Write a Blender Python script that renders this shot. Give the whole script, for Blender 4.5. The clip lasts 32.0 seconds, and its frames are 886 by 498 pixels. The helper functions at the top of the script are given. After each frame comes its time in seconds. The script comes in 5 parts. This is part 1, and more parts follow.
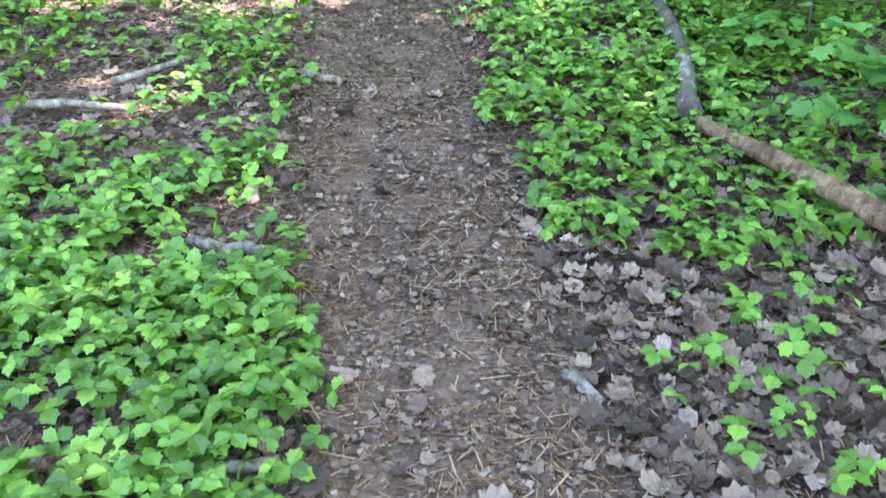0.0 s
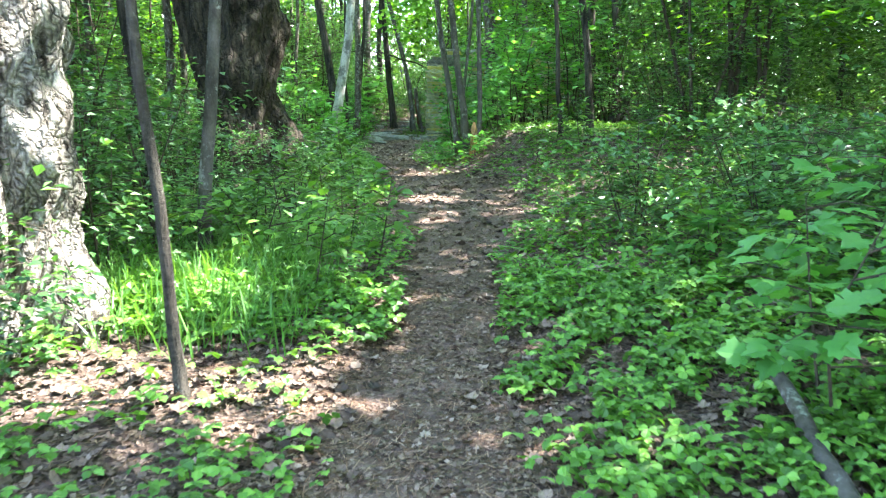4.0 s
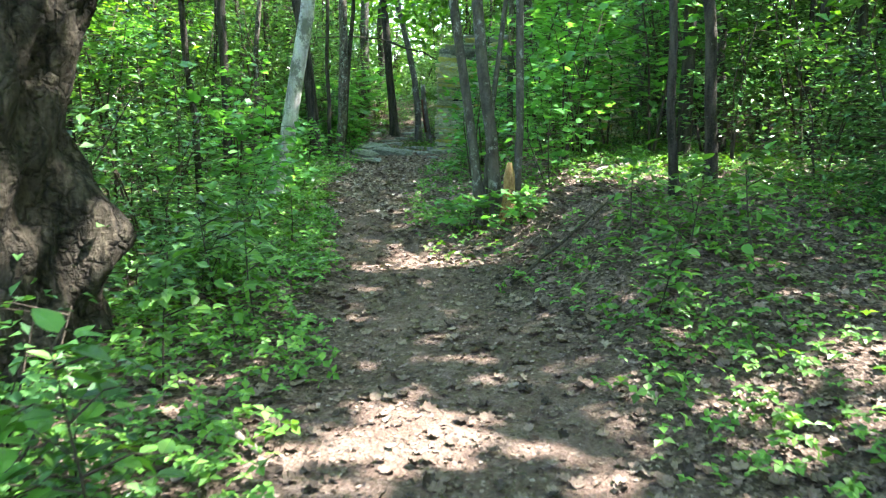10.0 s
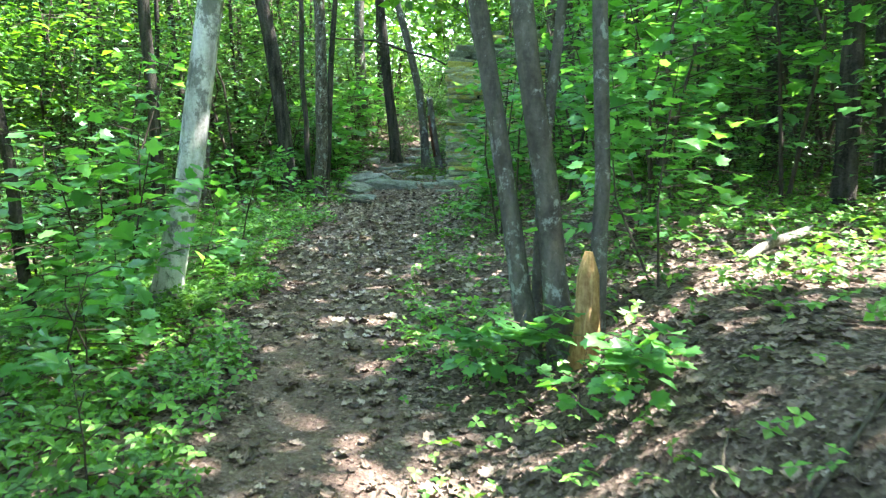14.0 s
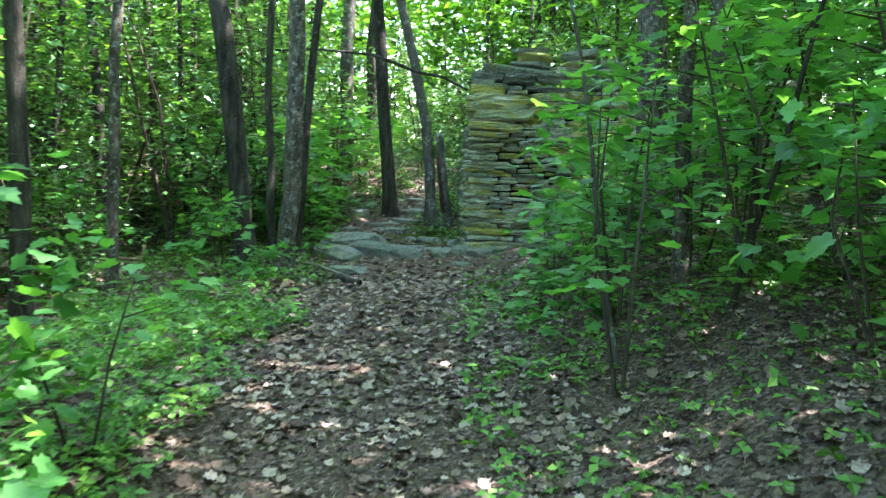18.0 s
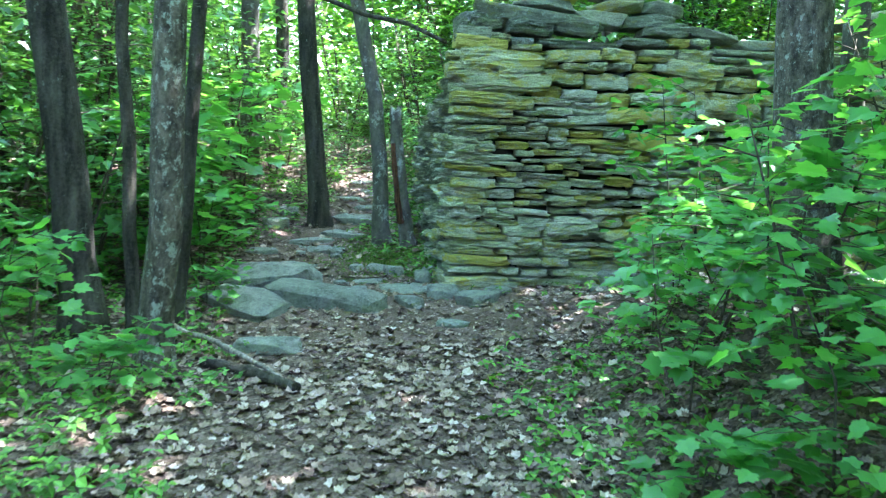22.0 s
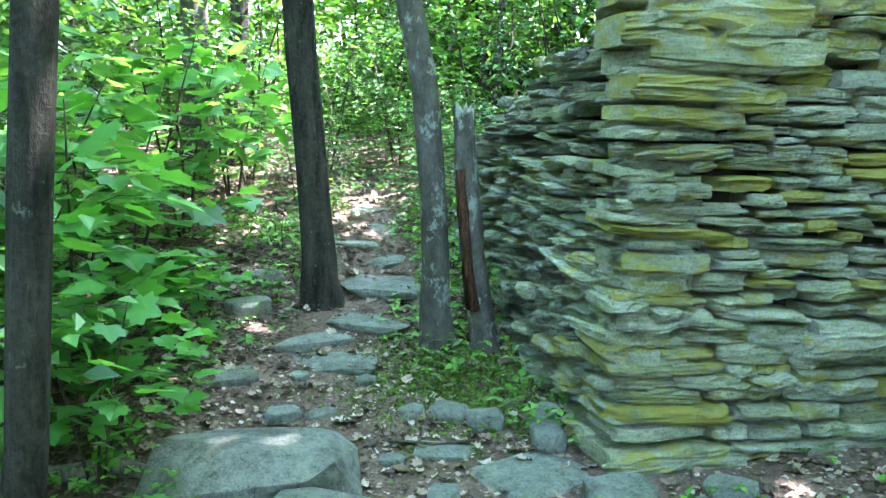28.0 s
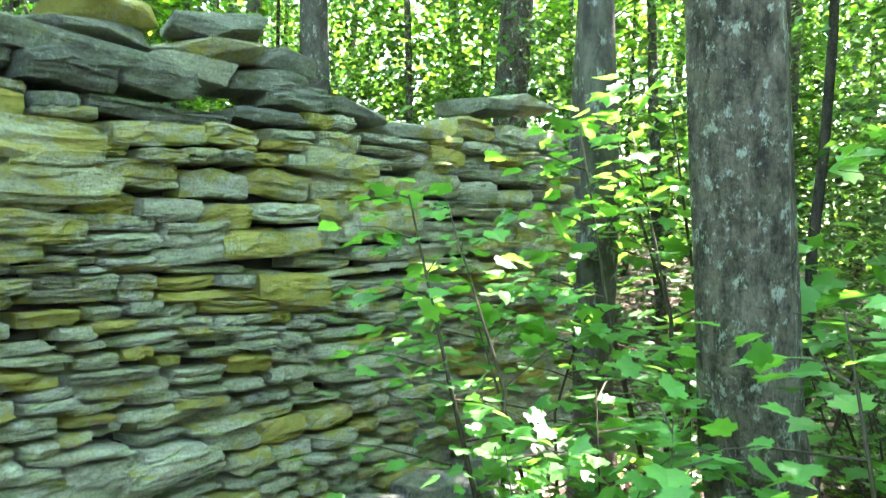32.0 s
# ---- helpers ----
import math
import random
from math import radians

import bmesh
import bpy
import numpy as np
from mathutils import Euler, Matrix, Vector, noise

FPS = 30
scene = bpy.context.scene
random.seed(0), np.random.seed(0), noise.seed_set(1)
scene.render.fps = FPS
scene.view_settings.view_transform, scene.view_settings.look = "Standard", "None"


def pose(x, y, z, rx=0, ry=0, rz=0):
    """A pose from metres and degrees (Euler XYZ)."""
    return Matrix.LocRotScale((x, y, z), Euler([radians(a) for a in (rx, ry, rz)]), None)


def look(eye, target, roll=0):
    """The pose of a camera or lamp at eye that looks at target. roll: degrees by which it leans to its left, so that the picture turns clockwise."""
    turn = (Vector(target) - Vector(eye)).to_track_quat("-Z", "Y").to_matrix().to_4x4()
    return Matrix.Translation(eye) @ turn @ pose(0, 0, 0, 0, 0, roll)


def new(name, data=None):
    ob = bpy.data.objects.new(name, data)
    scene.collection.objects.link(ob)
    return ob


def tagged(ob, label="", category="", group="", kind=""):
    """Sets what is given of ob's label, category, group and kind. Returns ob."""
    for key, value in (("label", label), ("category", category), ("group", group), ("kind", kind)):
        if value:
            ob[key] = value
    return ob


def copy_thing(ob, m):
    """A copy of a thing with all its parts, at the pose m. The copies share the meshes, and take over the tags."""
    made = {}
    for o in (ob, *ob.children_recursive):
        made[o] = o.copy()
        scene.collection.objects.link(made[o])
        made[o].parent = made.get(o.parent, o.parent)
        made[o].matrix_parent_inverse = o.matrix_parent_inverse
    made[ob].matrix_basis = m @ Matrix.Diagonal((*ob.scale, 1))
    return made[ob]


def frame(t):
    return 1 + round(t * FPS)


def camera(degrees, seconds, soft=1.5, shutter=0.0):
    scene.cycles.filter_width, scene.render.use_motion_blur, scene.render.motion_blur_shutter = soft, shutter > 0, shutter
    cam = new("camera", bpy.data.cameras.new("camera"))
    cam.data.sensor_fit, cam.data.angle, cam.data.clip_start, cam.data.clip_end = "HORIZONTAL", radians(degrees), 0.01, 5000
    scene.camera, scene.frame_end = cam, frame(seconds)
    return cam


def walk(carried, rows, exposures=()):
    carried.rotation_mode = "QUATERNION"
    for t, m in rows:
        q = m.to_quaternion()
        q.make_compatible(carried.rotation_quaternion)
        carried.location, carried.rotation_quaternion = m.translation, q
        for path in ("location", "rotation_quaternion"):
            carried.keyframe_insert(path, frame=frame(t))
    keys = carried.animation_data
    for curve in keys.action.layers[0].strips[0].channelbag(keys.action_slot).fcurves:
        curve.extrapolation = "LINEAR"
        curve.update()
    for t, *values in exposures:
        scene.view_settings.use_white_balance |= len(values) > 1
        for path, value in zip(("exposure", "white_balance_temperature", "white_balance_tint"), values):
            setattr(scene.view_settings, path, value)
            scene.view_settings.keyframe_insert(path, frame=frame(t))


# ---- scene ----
# ---------- camera ----------
cam = camera(55.4, 32.0, soft=1.25, shutter=0.35)
PATH = [
    (0, (-0.21, -1.79, 1.11), (-0.025, -0.026, 0.187), 0.0),
    (0.5, (-0.201, -1.758, 1.161), (-0.035, 0.06, 0.344), -0.2),
    (1, (-0.202, -1.729, 1.23), (-0.072, 0.152, 0.563), -0.6),
    (1.5, (-0.202, -1.714, 1.298), (-0.112, 0.223, 0.806), -1.1),
    (2, (-0.19, -1.698, 1.34), (-0.116, 0.267, 0.974), -1.3),
    (2.5, (-0.169, -1.605, 1.362), (-0.101, 0.372, 1.069), -1.6),
    (4.5, (0.0, 0.0, 1.42), (0.0, 1.976, 1.114), 0.0),
    (5, (0.021, 0.457, 1.487), (0.0, 2.432, 1.175), -0.8),
    (5.5, (0.063, 0.937, 1.572), (0.014, 2.906, 1.225), -0.7),
    (6, (0.042, 1.422, 1.614), (-0.007, 3.393, 1.281), -0.1),
    (6.5, (0.011, 1.96, 1.658), (-0.035, 3.929, 1.308), -0.4),
    (7, (0.0, 2.5, 1.713), (-0.049, 4.468, 1.359), -0.0),
    (7.5, (-0.032, 3.095, 1.78), (0.003, 5.069, 1.461), -0.7),
    (8, (-0.032, 3.64, 1.802), (0.028, 5.617, 1.507), -0.5),
    (8.5, (-0.052, 4.24, 1.837), (-0.032, 6.215, 1.52), -1.4),
    (9, (-0.042, 4.805, 1.845), (0.026, 6.771, 1.488), -1.2),
    (9.5, (0.0, 5.402, 1.859), (0.011, 7.372, 1.515), 0.4),
    (10, (0.042, 5.961, 1.9), (0.021, 7.932, 1.566), 0.6),
    (10.5, (0.126, 6.537, 1.917), (0.119, 8.51, 1.587), 0.5),
    (11, (0.179, 7.072, 1.94), (0.147, 9.042, 1.596), 0.2),
    (11.5, (0.199, 7.665, 1.997), (0.213, 9.641, 1.691), -0.9),
    (12, (0.21, 8.193, 2.043), (0.224, 10.177, 1.792), -0.1),
    (12.5, (0.147, 8.78, 2.058), (0.184, 10.771, 1.874), -0.7),
    (13, (0.094, 9.294, 2.021), (0.172, 11.278, 1.774), -0.6),
    (13.5, (0.073, 9.909, 2.011), (0.053, 11.884, 1.695), 0.5),
    (14, (0.032, 10.45, 2.002), (-0.031, 12.425, 1.696), -0.8),
    (14.5, (0.0, 11.012, 2.0), (-0.133, 12.984, 1.694), -1.1),
    (16.5, (-0.2, 13.1, 1.92), (-0.561, 15.048, 1.649), 0.0),
    (17, (-0.384, 13.625, 1.952), (-0.621, 15.595, 1.702), 0.7),
    (17.5, (-0.523, 14.203, 1.988), (-0.675, 16.185, 1.763), 1.6),
    (18, (-0.665, 14.735, 2.009), (-0.66, 16.724, 1.801), 1.8),
    (18.5, (-0.737, 15.302, 2.038), (-0.637, 17.292, 1.871), 2.4),
    (19, (-0.805, 15.782, 2.057), (-0.66, 17.771, 1.909), 3.1),
    (19.5, (-0.863, 16.33, 2.089), (-0.677, 18.318, 1.963), 2.6),
    (20, (-0.896, 16.797, 2.122), (-0.746, 18.789, 2.029), 2.7),
    (20.5, (-0.971, 17.316, 2.125), (-0.857, 19.308, 1.982), 2.8),
    (21, (-1.106, 17.813, 2.119), (-0.965, 19.797, 1.915), 2.2),
    (21.5, (-1.213, 18.336, 2.11), (-1.043, 20.311, 1.844), 2.5),
    (22, (-1.296, 18.783, 2.154), (-1.046, 20.75, 1.889), 2.4),
    (22.5, (-1.392, 19.238, 2.187), (-1.048, 21.195, 1.953), 1.9),
    (23, (-1.455, 19.641, 2.195), (-1.088, 21.596, 1.987), 2.1),
    (23.5, (-1.528, 20.088, 2.219), (-1.103, 22.032, 2.02), 2.6),
    (24, (-1.597, 20.465, 2.209), (-1.024, 22.374, 2.037), 2.3),
    (24.5, (-1.679, 20.849, 2.262), (-0.995, 22.725, 2.15), 1.7),
    (26.5, (-1.748, 22.035, 2.347), (-1.086, 23.919, 2.254), 0.9),
    (27, (-1.724, 22.31, 2.343), (-1.193, 24.233, 2.188), 1.6),
    (27.5, (-1.716, 22.562, 2.341), (-1.335, 24.511, 2.109), 2.2),
    (28, (-1.739, 22.741, 2.327), (-1.368, 24.683, 2.029), 1.8),
    (28.5, (-1.782, 22.857, 2.278), (-1.401, 24.78, 1.884), 1.7),
    (29, (-1.779, 22.897, 2.251), (-1.339, 24.798, 1.813), 2.2),
    (29.5, (-1.668, 22.884, 2.245), (-0.976, 24.709, 1.809), 2.3),
    (30, (-1.553, 22.843, 2.264), (-0.544, 24.524, 1.87), 2.1),
    (30.5, (-1.442, 22.77, 2.298), (-0.163, 24.274, 1.977), 1.6),
    (31, (-1.376, 22.7, 2.331), (0.057, 24.073, 2.08), 1.1),
    (31.5, (-1.35, 22.678, 2.377), (0.163, 23.978, 2.229), 0.8),
    (32, (-1.35, 22.677, 2.442), (0.176, 23.969, 2.411), 0.2),
]
walk(cam, [(t, look(eye, target, roll)) for t, eye, target, roll in PATH], [(0, 4.25, 6700, 23), (2, 4.15, 6500, 12), (5, 3.95, 6400, 8), (6, 3.85, 6400, 7), (8, 3.85, 6450, 7), (9, 3.8, 6450, 7), (11, 4.02, 6450, 9), (12, 4.18, 6420, 9), (13, 4.25, 6400, 9), (14, 4.2, 6350, 9), (17, 3.85, 6250, 14), (18, 4.1, 6200, 12), (20, 4.65, 5900, 8), (22, 4.8, 5650, 10), (24, 4.85, 5450, 10), (28, 5.1, 5900, 16), (29, 5.22, 6400, 18), (30, 5.35, 6600, 17), (31, 5.15, 6700, 15), (32, 5.25, 6800, 16)])

# ---------- daylight ----------
SUN_AZ, SUN_EL = radians(84.0), radians(58.0)  # clockwise from +y; above the horizon
SUN_WAY = Vector((math.sin(SUN_AZ) * math.cos(SUN_EL), math.cos(SUN_AZ) * math.cos(SUN_EL), math.sin(SUN_EL)))
world = bpy.data.worlds.new("sky")
scene.world = world
world.use_nodes = True
sky = world.node_tree.nodes.new("ShaderNodeTexSky")
sky.sky_type, sky.sun_disc = "NISHITA", False
sky.sun_elevation, sky.sun_rotation = SUN_EL, SUN_AZ
world.node_tree.links.new(sky.outputs[0], world.node_tree.nodes["Background"].inputs[0])
world.node_tree.nodes["Background"].inputs[1].default_value = 0.14
sun = new("sun", bpy.data.lights.new("sun", "SUN"))
sun.data.energy, sun.data.angle, sun.data.color = 3.2, radians(0.53), (1.0, 0.97, 0.94)
sun.matrix_basis = look(SUN_WAY * 60, (0, 0, 0))

# ---------- building helpers ----------
RNG = np.random.default_rng(7)


def array_mesh(name, verts, faces, mats=(), index=None, smooth=False):
    """A mesh from numpy arrays of vertices (n, 3) and faces (m, 3 or 4)."""
    verts, faces = np.asarray(verts, np.float32), np.asarray(faces, np.int32)
    me = bpy.data.meshes.new(name)
    m, k = faces.shape
    me.vertices.add(len(verts))
    me.vertices.foreach_set("co", verts.ravel())
    me.loops.add(m * k)
    me.loops.foreach_set("vertex_index", faces.ravel())
    me.polygons.add(m)
    me.polygons.foreach_set("loop_start", np.arange(0, m * k, k, dtype=np.int32))
    me.polygons.foreach_set("use_smooth", np.full(m, smooth))
    for mat in mats:
        me.materials.append(mat)
    if index is not None:
        me.polygons.foreach_set("material_index", np.asarray(index, np.int32))
    me.update(calc_edges=True)
    me.validate()
    return me


def part(name, me, material=None, parent=None, label=""):
    """Links a mesh (or bmesh) as one object under a thing or a part."""
    if isinstance(me, bmesh.types.BMesh):
        data = bpy.data.meshes.new(name)
        me.to_mesh(data)
        me.free()
        me = data
    if material is not None and not me.materials:
        me.materials.append(material)
    ob = new(name, me)
    ob.parent = parent
    if label:
        ob["label"] = label
    return ob


def thing(name, m, label, category, group="", kind=""):
    ob = new(name)
    ob.empty_display_size = 0.2
    ob.matrix_basis = m
    return tagged(ob, label, category, group, kind)


def tube(points, radii, sides=8, wobble=0.0, seed=0, cap=True):
    """Vertices and quad faces of a tapered, bent tube."""
    rng = np.random.default_rng(seed)
    p, r = np.asarray(points, float), np.asarray(radii, float)
    n = len(p)
    t = np.gradient(p, axis=0)
    t /= np.linalg.norm(t, axis=1)[:, None] + 1e-9
    ref = np.array([1.0, 0, 0]) if abs(t[:, 0]).mean() < 0.8 else np.array([0, 1.0, 0])
    u = np.cross(t, ref)
    u /= np.linalg.norm(u, axis=1)[:, None] + 1e-9
    v = np.cross(t, u)
    a = np.arange(sides) * 2 * np.pi / sides
    rr = r[:, None] * (1 + wobble * rng.normal(size=(n, sides)) + wobble * 1.5 * rng.normal(size=sides)[None])
    ring = p[:, None] + rr[..., None] * (np.cos(a)[None, :, None] * u[:, None] + np.sin(a)[None, :, None] * v[:, None])
    verts = ring.reshape(-1, 3)
    i, j = np.meshgrid(np.arange(n - 1), np.arange(sides), indexing="ij")
    k = (j + 1) % sides
    faces = np.stack([i * sides + j, i * sides + k, (i + 1) * sides + k, (i + 1) * sides + j], -1).reshape(-1, 4)
    if cap:
        verts = np.concatenate([verts, p[[0, -1]]])
        j = np.arange(sides)
        k = (j + 1) % sides
        low = np.stack([k, j, j * 0 + n * sides, j * 0 + n * sides], -1)
        top = np.stack([(n - 1) * sides + j, (n - 1) * sides + k, j * 0 + n * sides + 1, j * 0 + n * sides + 1], -1)
        tri = np.concatenate([low, top])[:, :3]
        return verts, faces, tri
    return verts, faces, None


def tube_mesh(name, points, radii, sides=8, wobble=0.0, seed=0, mats=()):
    v, q, t = tube(points, radii, sides, wobble, seed)
    f = np.concatenate([q[:, [0, 1, 2]], q[:, [0, 2, 3]], t])
    return array_mesh(name, v, f, mats, smooth=True)


def turns(n, rng, tilt=0.5, yaw=None):
    """n turn matrices: a free heading, then a tilt of about that many radians about a free level axis."""
    yaw = rng.uniform(0, 2 * np.pi, n) if yaw is None else yaw
    ax, an = rng.uniform(0, 2 * np.pi, n), rng.normal(0, tilt, n)
    c, s, z = np.cos(yaw), np.sin(yaw), np.zeros(n)
    rz = np.stack([c, -s, z, s, c, z, z, z, z + 1], -1).reshape(n, 3, 3)
    kx, ky = np.cos(ax), np.sin(ax)
    c, s = np.cos(an), np.sin(an)
    rt = np.stack([c + kx * kx * (1 - c), kx * ky * (1 - c), ky * s, kx * ky * (1 - c), c + ky * ky * (1 - c), -kx * s, -ky * s, kx * s, c], -1).reshape(n, 3, 3)
    return rt @ rz


def scatter(template, places, sizes, rot):
    """Copies of a template (verts, faces) at places, as one pair of arrays."""
    tv, tf = template
    n = len(places)
    v = (np.einsum("nij,kj->nki", rot, tv) * np.asarray(sizes)[:, None, None] + np.asarray(places)[:, None]).reshape(-1, 3)
    f = (tf[None] + (np.arange(n) * len(tv))[:, None, None]).reshape(-1, tf.shape[1])
    return v, f


def fan(outline, fold=0.0, droop=0.0):
    """A leaf: a fan of triangles over a flat outline, folded along its midrib (y) and drooping to the tip. Base at 0."""
    o = np.array(outline, float)
    c = np.array([[0, o[:, 1].mean()]])
    p = np.concatenate([c, o])
    z = np.abs(p[:, 0]) * fold - droop * p[:, 1] ** 2
    n = len(o)
    f = np.array([[0, 1 + i, 1 + (i + 1) % n] for i in range(n)])
    return np.column_stack([p, z]), f


OVATE = fan([(0, 0), (0.24, 0.2), (0.3, 0.45), (0.16, 0.78), (0, 1), (-0.16, 0.78), (-0.3, 0.45), (-0.24, 0.2)], 0.25, 0.2)
SMALL = (np.array([[0, 0, 0], [0.3, 0.45, 0.08], [0, 1, -0.15], [-0.3, 0.45, 0.08]]), np.array([[0, 1, 2], [0, 2, 3]]))
MAPLE = fan([(0, 0), (0.25, -0.1), (0.5, 0.04), (0.42, 0.18), (0.68, 0.4), (0.53, 0.5), (0.52, 0.7), (0.28, 0.66), (0.18, 0.82), (0, 1.02), (-0.18, 0.82), (-0.28, 0.66), (-0.52, 0.7), (-0.53, 0.5), (-0.68, 0.4), (-0.42, 0.18), (-0.5, 0.04), (-0.25, -0.1)], 0.12, 0.18)
def dead_leaf():
    """A dry lobed leaf: edges curled up or under, folded along the middle rib."""
    edge = [(0.05, 0.0, 0.02), (0.26, 0.03, 0.14), (0.36, 0.18, 0.06), (0.47, 0.36, 0.22), (0.38, 0.5, 0.08), (0.37, 0.7, 0.15), (0.2, 0.74, 0.02), (0.05, 0.92, 0.17), (-0.13, 0.76, 0.0), (-0.33, 0.74, 0.09), (-0.34, 0.54, 0.02), (-0.46, 0.4, 0.2), (-0.36, 0.2, 0.07), (-0.3, 0.05, -0.04)]
    rib = [(0.0, 0.12, -0.03), (0.01, 0.45, -0.06), (0.0, 0.72, 0.0)]
    v = np.array(edge + rib) - [0, 0.45, 0]
    n, f = len(edge), []
    for k in range(n):
        y = (edge[k][1] + edge[(k + 1) % n][1]) / 2
        f.append((n + (0 if y < 0.25 else 1 if y < 0.62 else 2), k, (k + 1) % n))
    for k in range(n):
        a, b = f[k - 1][0], f[k][0]
        if a != b:
            f.append((a, k, b))
    return v, np.array(f)


DEAD = dead_leaf()


def trefoil():
    """Three toothed leaflets on one stalk."""
    lv, lf = fan([(0, 0), (0.3, 0.2), (0.33, 0.36), (0.5, 0.5), (0.4, 0.6), (0.44, 0.8), (0.24, 0.82), (0.0, 1.05), (-0.24, 0.82), (-0.44, 0.8), (-0.4, 0.6), (-0.5, 0.5), (-0.33, 0.36), (-0.3, 0.2)], 0.3, 0.25)
    vs, fs = [], []
    for n, a in enumerate((0, 1.75, -1.75)):
        c, s = math.cos(a), math.sin(a)
        vs.append(lv @ np.array([[c, -s, 0], [s, c, 0], [0, 0, 1]]).T)
        fs.append(lf + n * len(lv))
    return np.concatenate(vs), np.concatenate(fs)


CRUMB = (np.array([[-0.4, -0.3, 0], [0.3, -0.45, 0.1], [0.45, 0.35, 0.02], [-0.25, 0.5, 0.12]]), np.array([[0, 1, 2], [0, 2, 3]]))
TREFOIL = trefoil()
LOW_TREFOIL = (np.concatenate([SMALL[0] * (1.3, 1, 1) @ np.array([[math.cos(a), math.sin(a), 0], [-math.sin(a), math.cos(a), 0], [0, 0, 1]]) for a in (0, 2.0, -2.0)]), np.concatenate([SMALL[1] + 4 * n for n in range(3)]))
BLADE = (np.array([[-0.018, 0, 0], [0.018, 0, 0], [-0.016, 0.12, 0.45], [0.016, 0.12, 0.45], [-0.008, 0.34, 0.8], [0.008, 0.34, 0.8], [0, 0.62, 0.95]]), np.array([[0, 1, 3], [0, 3, 2], [2, 3, 5], [2, 5, 4], [4, 5, 6]]))

# ---------- materials ----------
def nodes_of(name):
    mat = bpy.data.materials.new(name)
    mat.use_nodes = True
    nt = mat.node_tree
    return mat, nt, nt.nodes["Principled BSDF"]


def ramp(nt, stops):
    n = nt.nodes.new("ShaderNodeValToRGB")
    while len(n.color_ramp.elements) < len(stops):
        n.color_ramp.elements.new(0.5)
    for e, (p, c) in zip(n.color_ramp.elements, stops):
        e.position, e.color = p, (*c, 1)
    return n


def noise_node(nt, vector, scale, detail=4, rough=0.6):
    n = nt.nodes.new("ShaderNodeTexNoise")
    n.inputs["Scale"].default_value, n.inputs["Detail"].default_value, n.inputs["Roughness"].default_value = scale, detail, rough
    nt.links.new(vector, n.inputs["Vector"])
    return n.outputs["Fac"]


def mix(nt, fac, a, b, mode="MIX"):
    n = nt.nodes.new("ShaderNodeMix")
    n.data_type, n.blend_type = "RGBA", mode
    for sock, v in ((n.inputs[0], fac), (n.inputs[6], a), (n.inputs[7], b)):
        if isinstance(v, (int, float)):
            sock.default_value = v
        elif isinstance(v, tuple):
            sock.default_value = (*v, 1)
        else:
            nt.links.new(v, sock)
    return n.outputs[2]


def math_node(nt, op, a, b=0.0, clamp=False):
    n = nt.nodes.new("ShaderNodeMath")
    n.operation, n.use_clamp = op, clamp
    for sock, v in zip(n.inputs, (a, b)):
        if isinstance(v, (int, float)):
            sock.default_value = v
        else:
            nt.links.new(v, sock)
    return n.outputs[0]


def bump(nt, bsdf, height, strength=0.5, distance=0.02):
    n = nt.nodes.new("ShaderNodeBump")
    n.inputs["Strength"].default_value, n.inputs["Distance"].default_value = strength, distance
    nt.links.new(height, n.inputs["Height"])
    nt.links.new(n.outputs[0], bsdf.inputs["Normal"])


def coords(nt, out="Object", scale=None):
    n = nt.nodes.new("ShaderNodeTexCoord").outputs[out] if out != "World" else nt.nodes.new("ShaderNodeNewGeometry").outputs["Position"]
    if scale is None:
        return n
    m = nt.nodes.new("ShaderNodeMapping")
    m.inputs["Scale"].default_value = scale
    nt.links.new(n, m.inputs["Vector"])
    return m.outputs[0]


def foliage(name, dark, mid, light, through_light=0.45, gloss=0.36):
    """A living leaf: light passes through it; each leaf has a tone of its own."""
    mat, nt, bsdf = nodes_of(name)
    rnd = nt.nodes.new("ShaderNodeNewGeometry").outputs["Random Per Island"]
    big = noise_node(nt, coords(nt, "World"), 0.6, 2)
    fac = math_node(nt, "ADD", math_node(nt, "MULTIPLY", rnd, 0.7), math_node(nt, "MULTIPLY", big, 0.35))
    col = ramp(nt, [(0.22, dark), (0.6, mid), (0.95, light)])
    nt.links.new(fac, col.inputs[0])
    fine = noise_node(nt, coords(nt, "World"), 60, 2)
    tone = mix(nt, math_node(nt, "MULTIPLY", fine, 0.35), col.outputs[0], dark)
    nt.links.new(tone, bsdf.inputs["Base Color"])
    bsdf.inputs["Roughness"].default_value = gloss
    bsdf.inputs["Specular IOR Level"].default_value = 0.5
    tr = nt.nodes.new("ShaderNodeBsdfTranslucent")
    warm = mix(nt, 1.0, tone, (1.35, 1.25, 0.45), "MULTIPLY")
    nt.links.new(warm, tr.inputs["Color"])
    ms = nt.nodes.new("ShaderNodeMixShader")
    ms.inputs[0].default_value = through_light
    nt.links.new(bsdf.outputs[0], ms.inputs[1])
    nt.links.new(tr.outputs[0], ms.inputs[2])
    nt.links.new(ms.outputs[0], nt.nodes["Material Output"].inputs[0])
    return mat


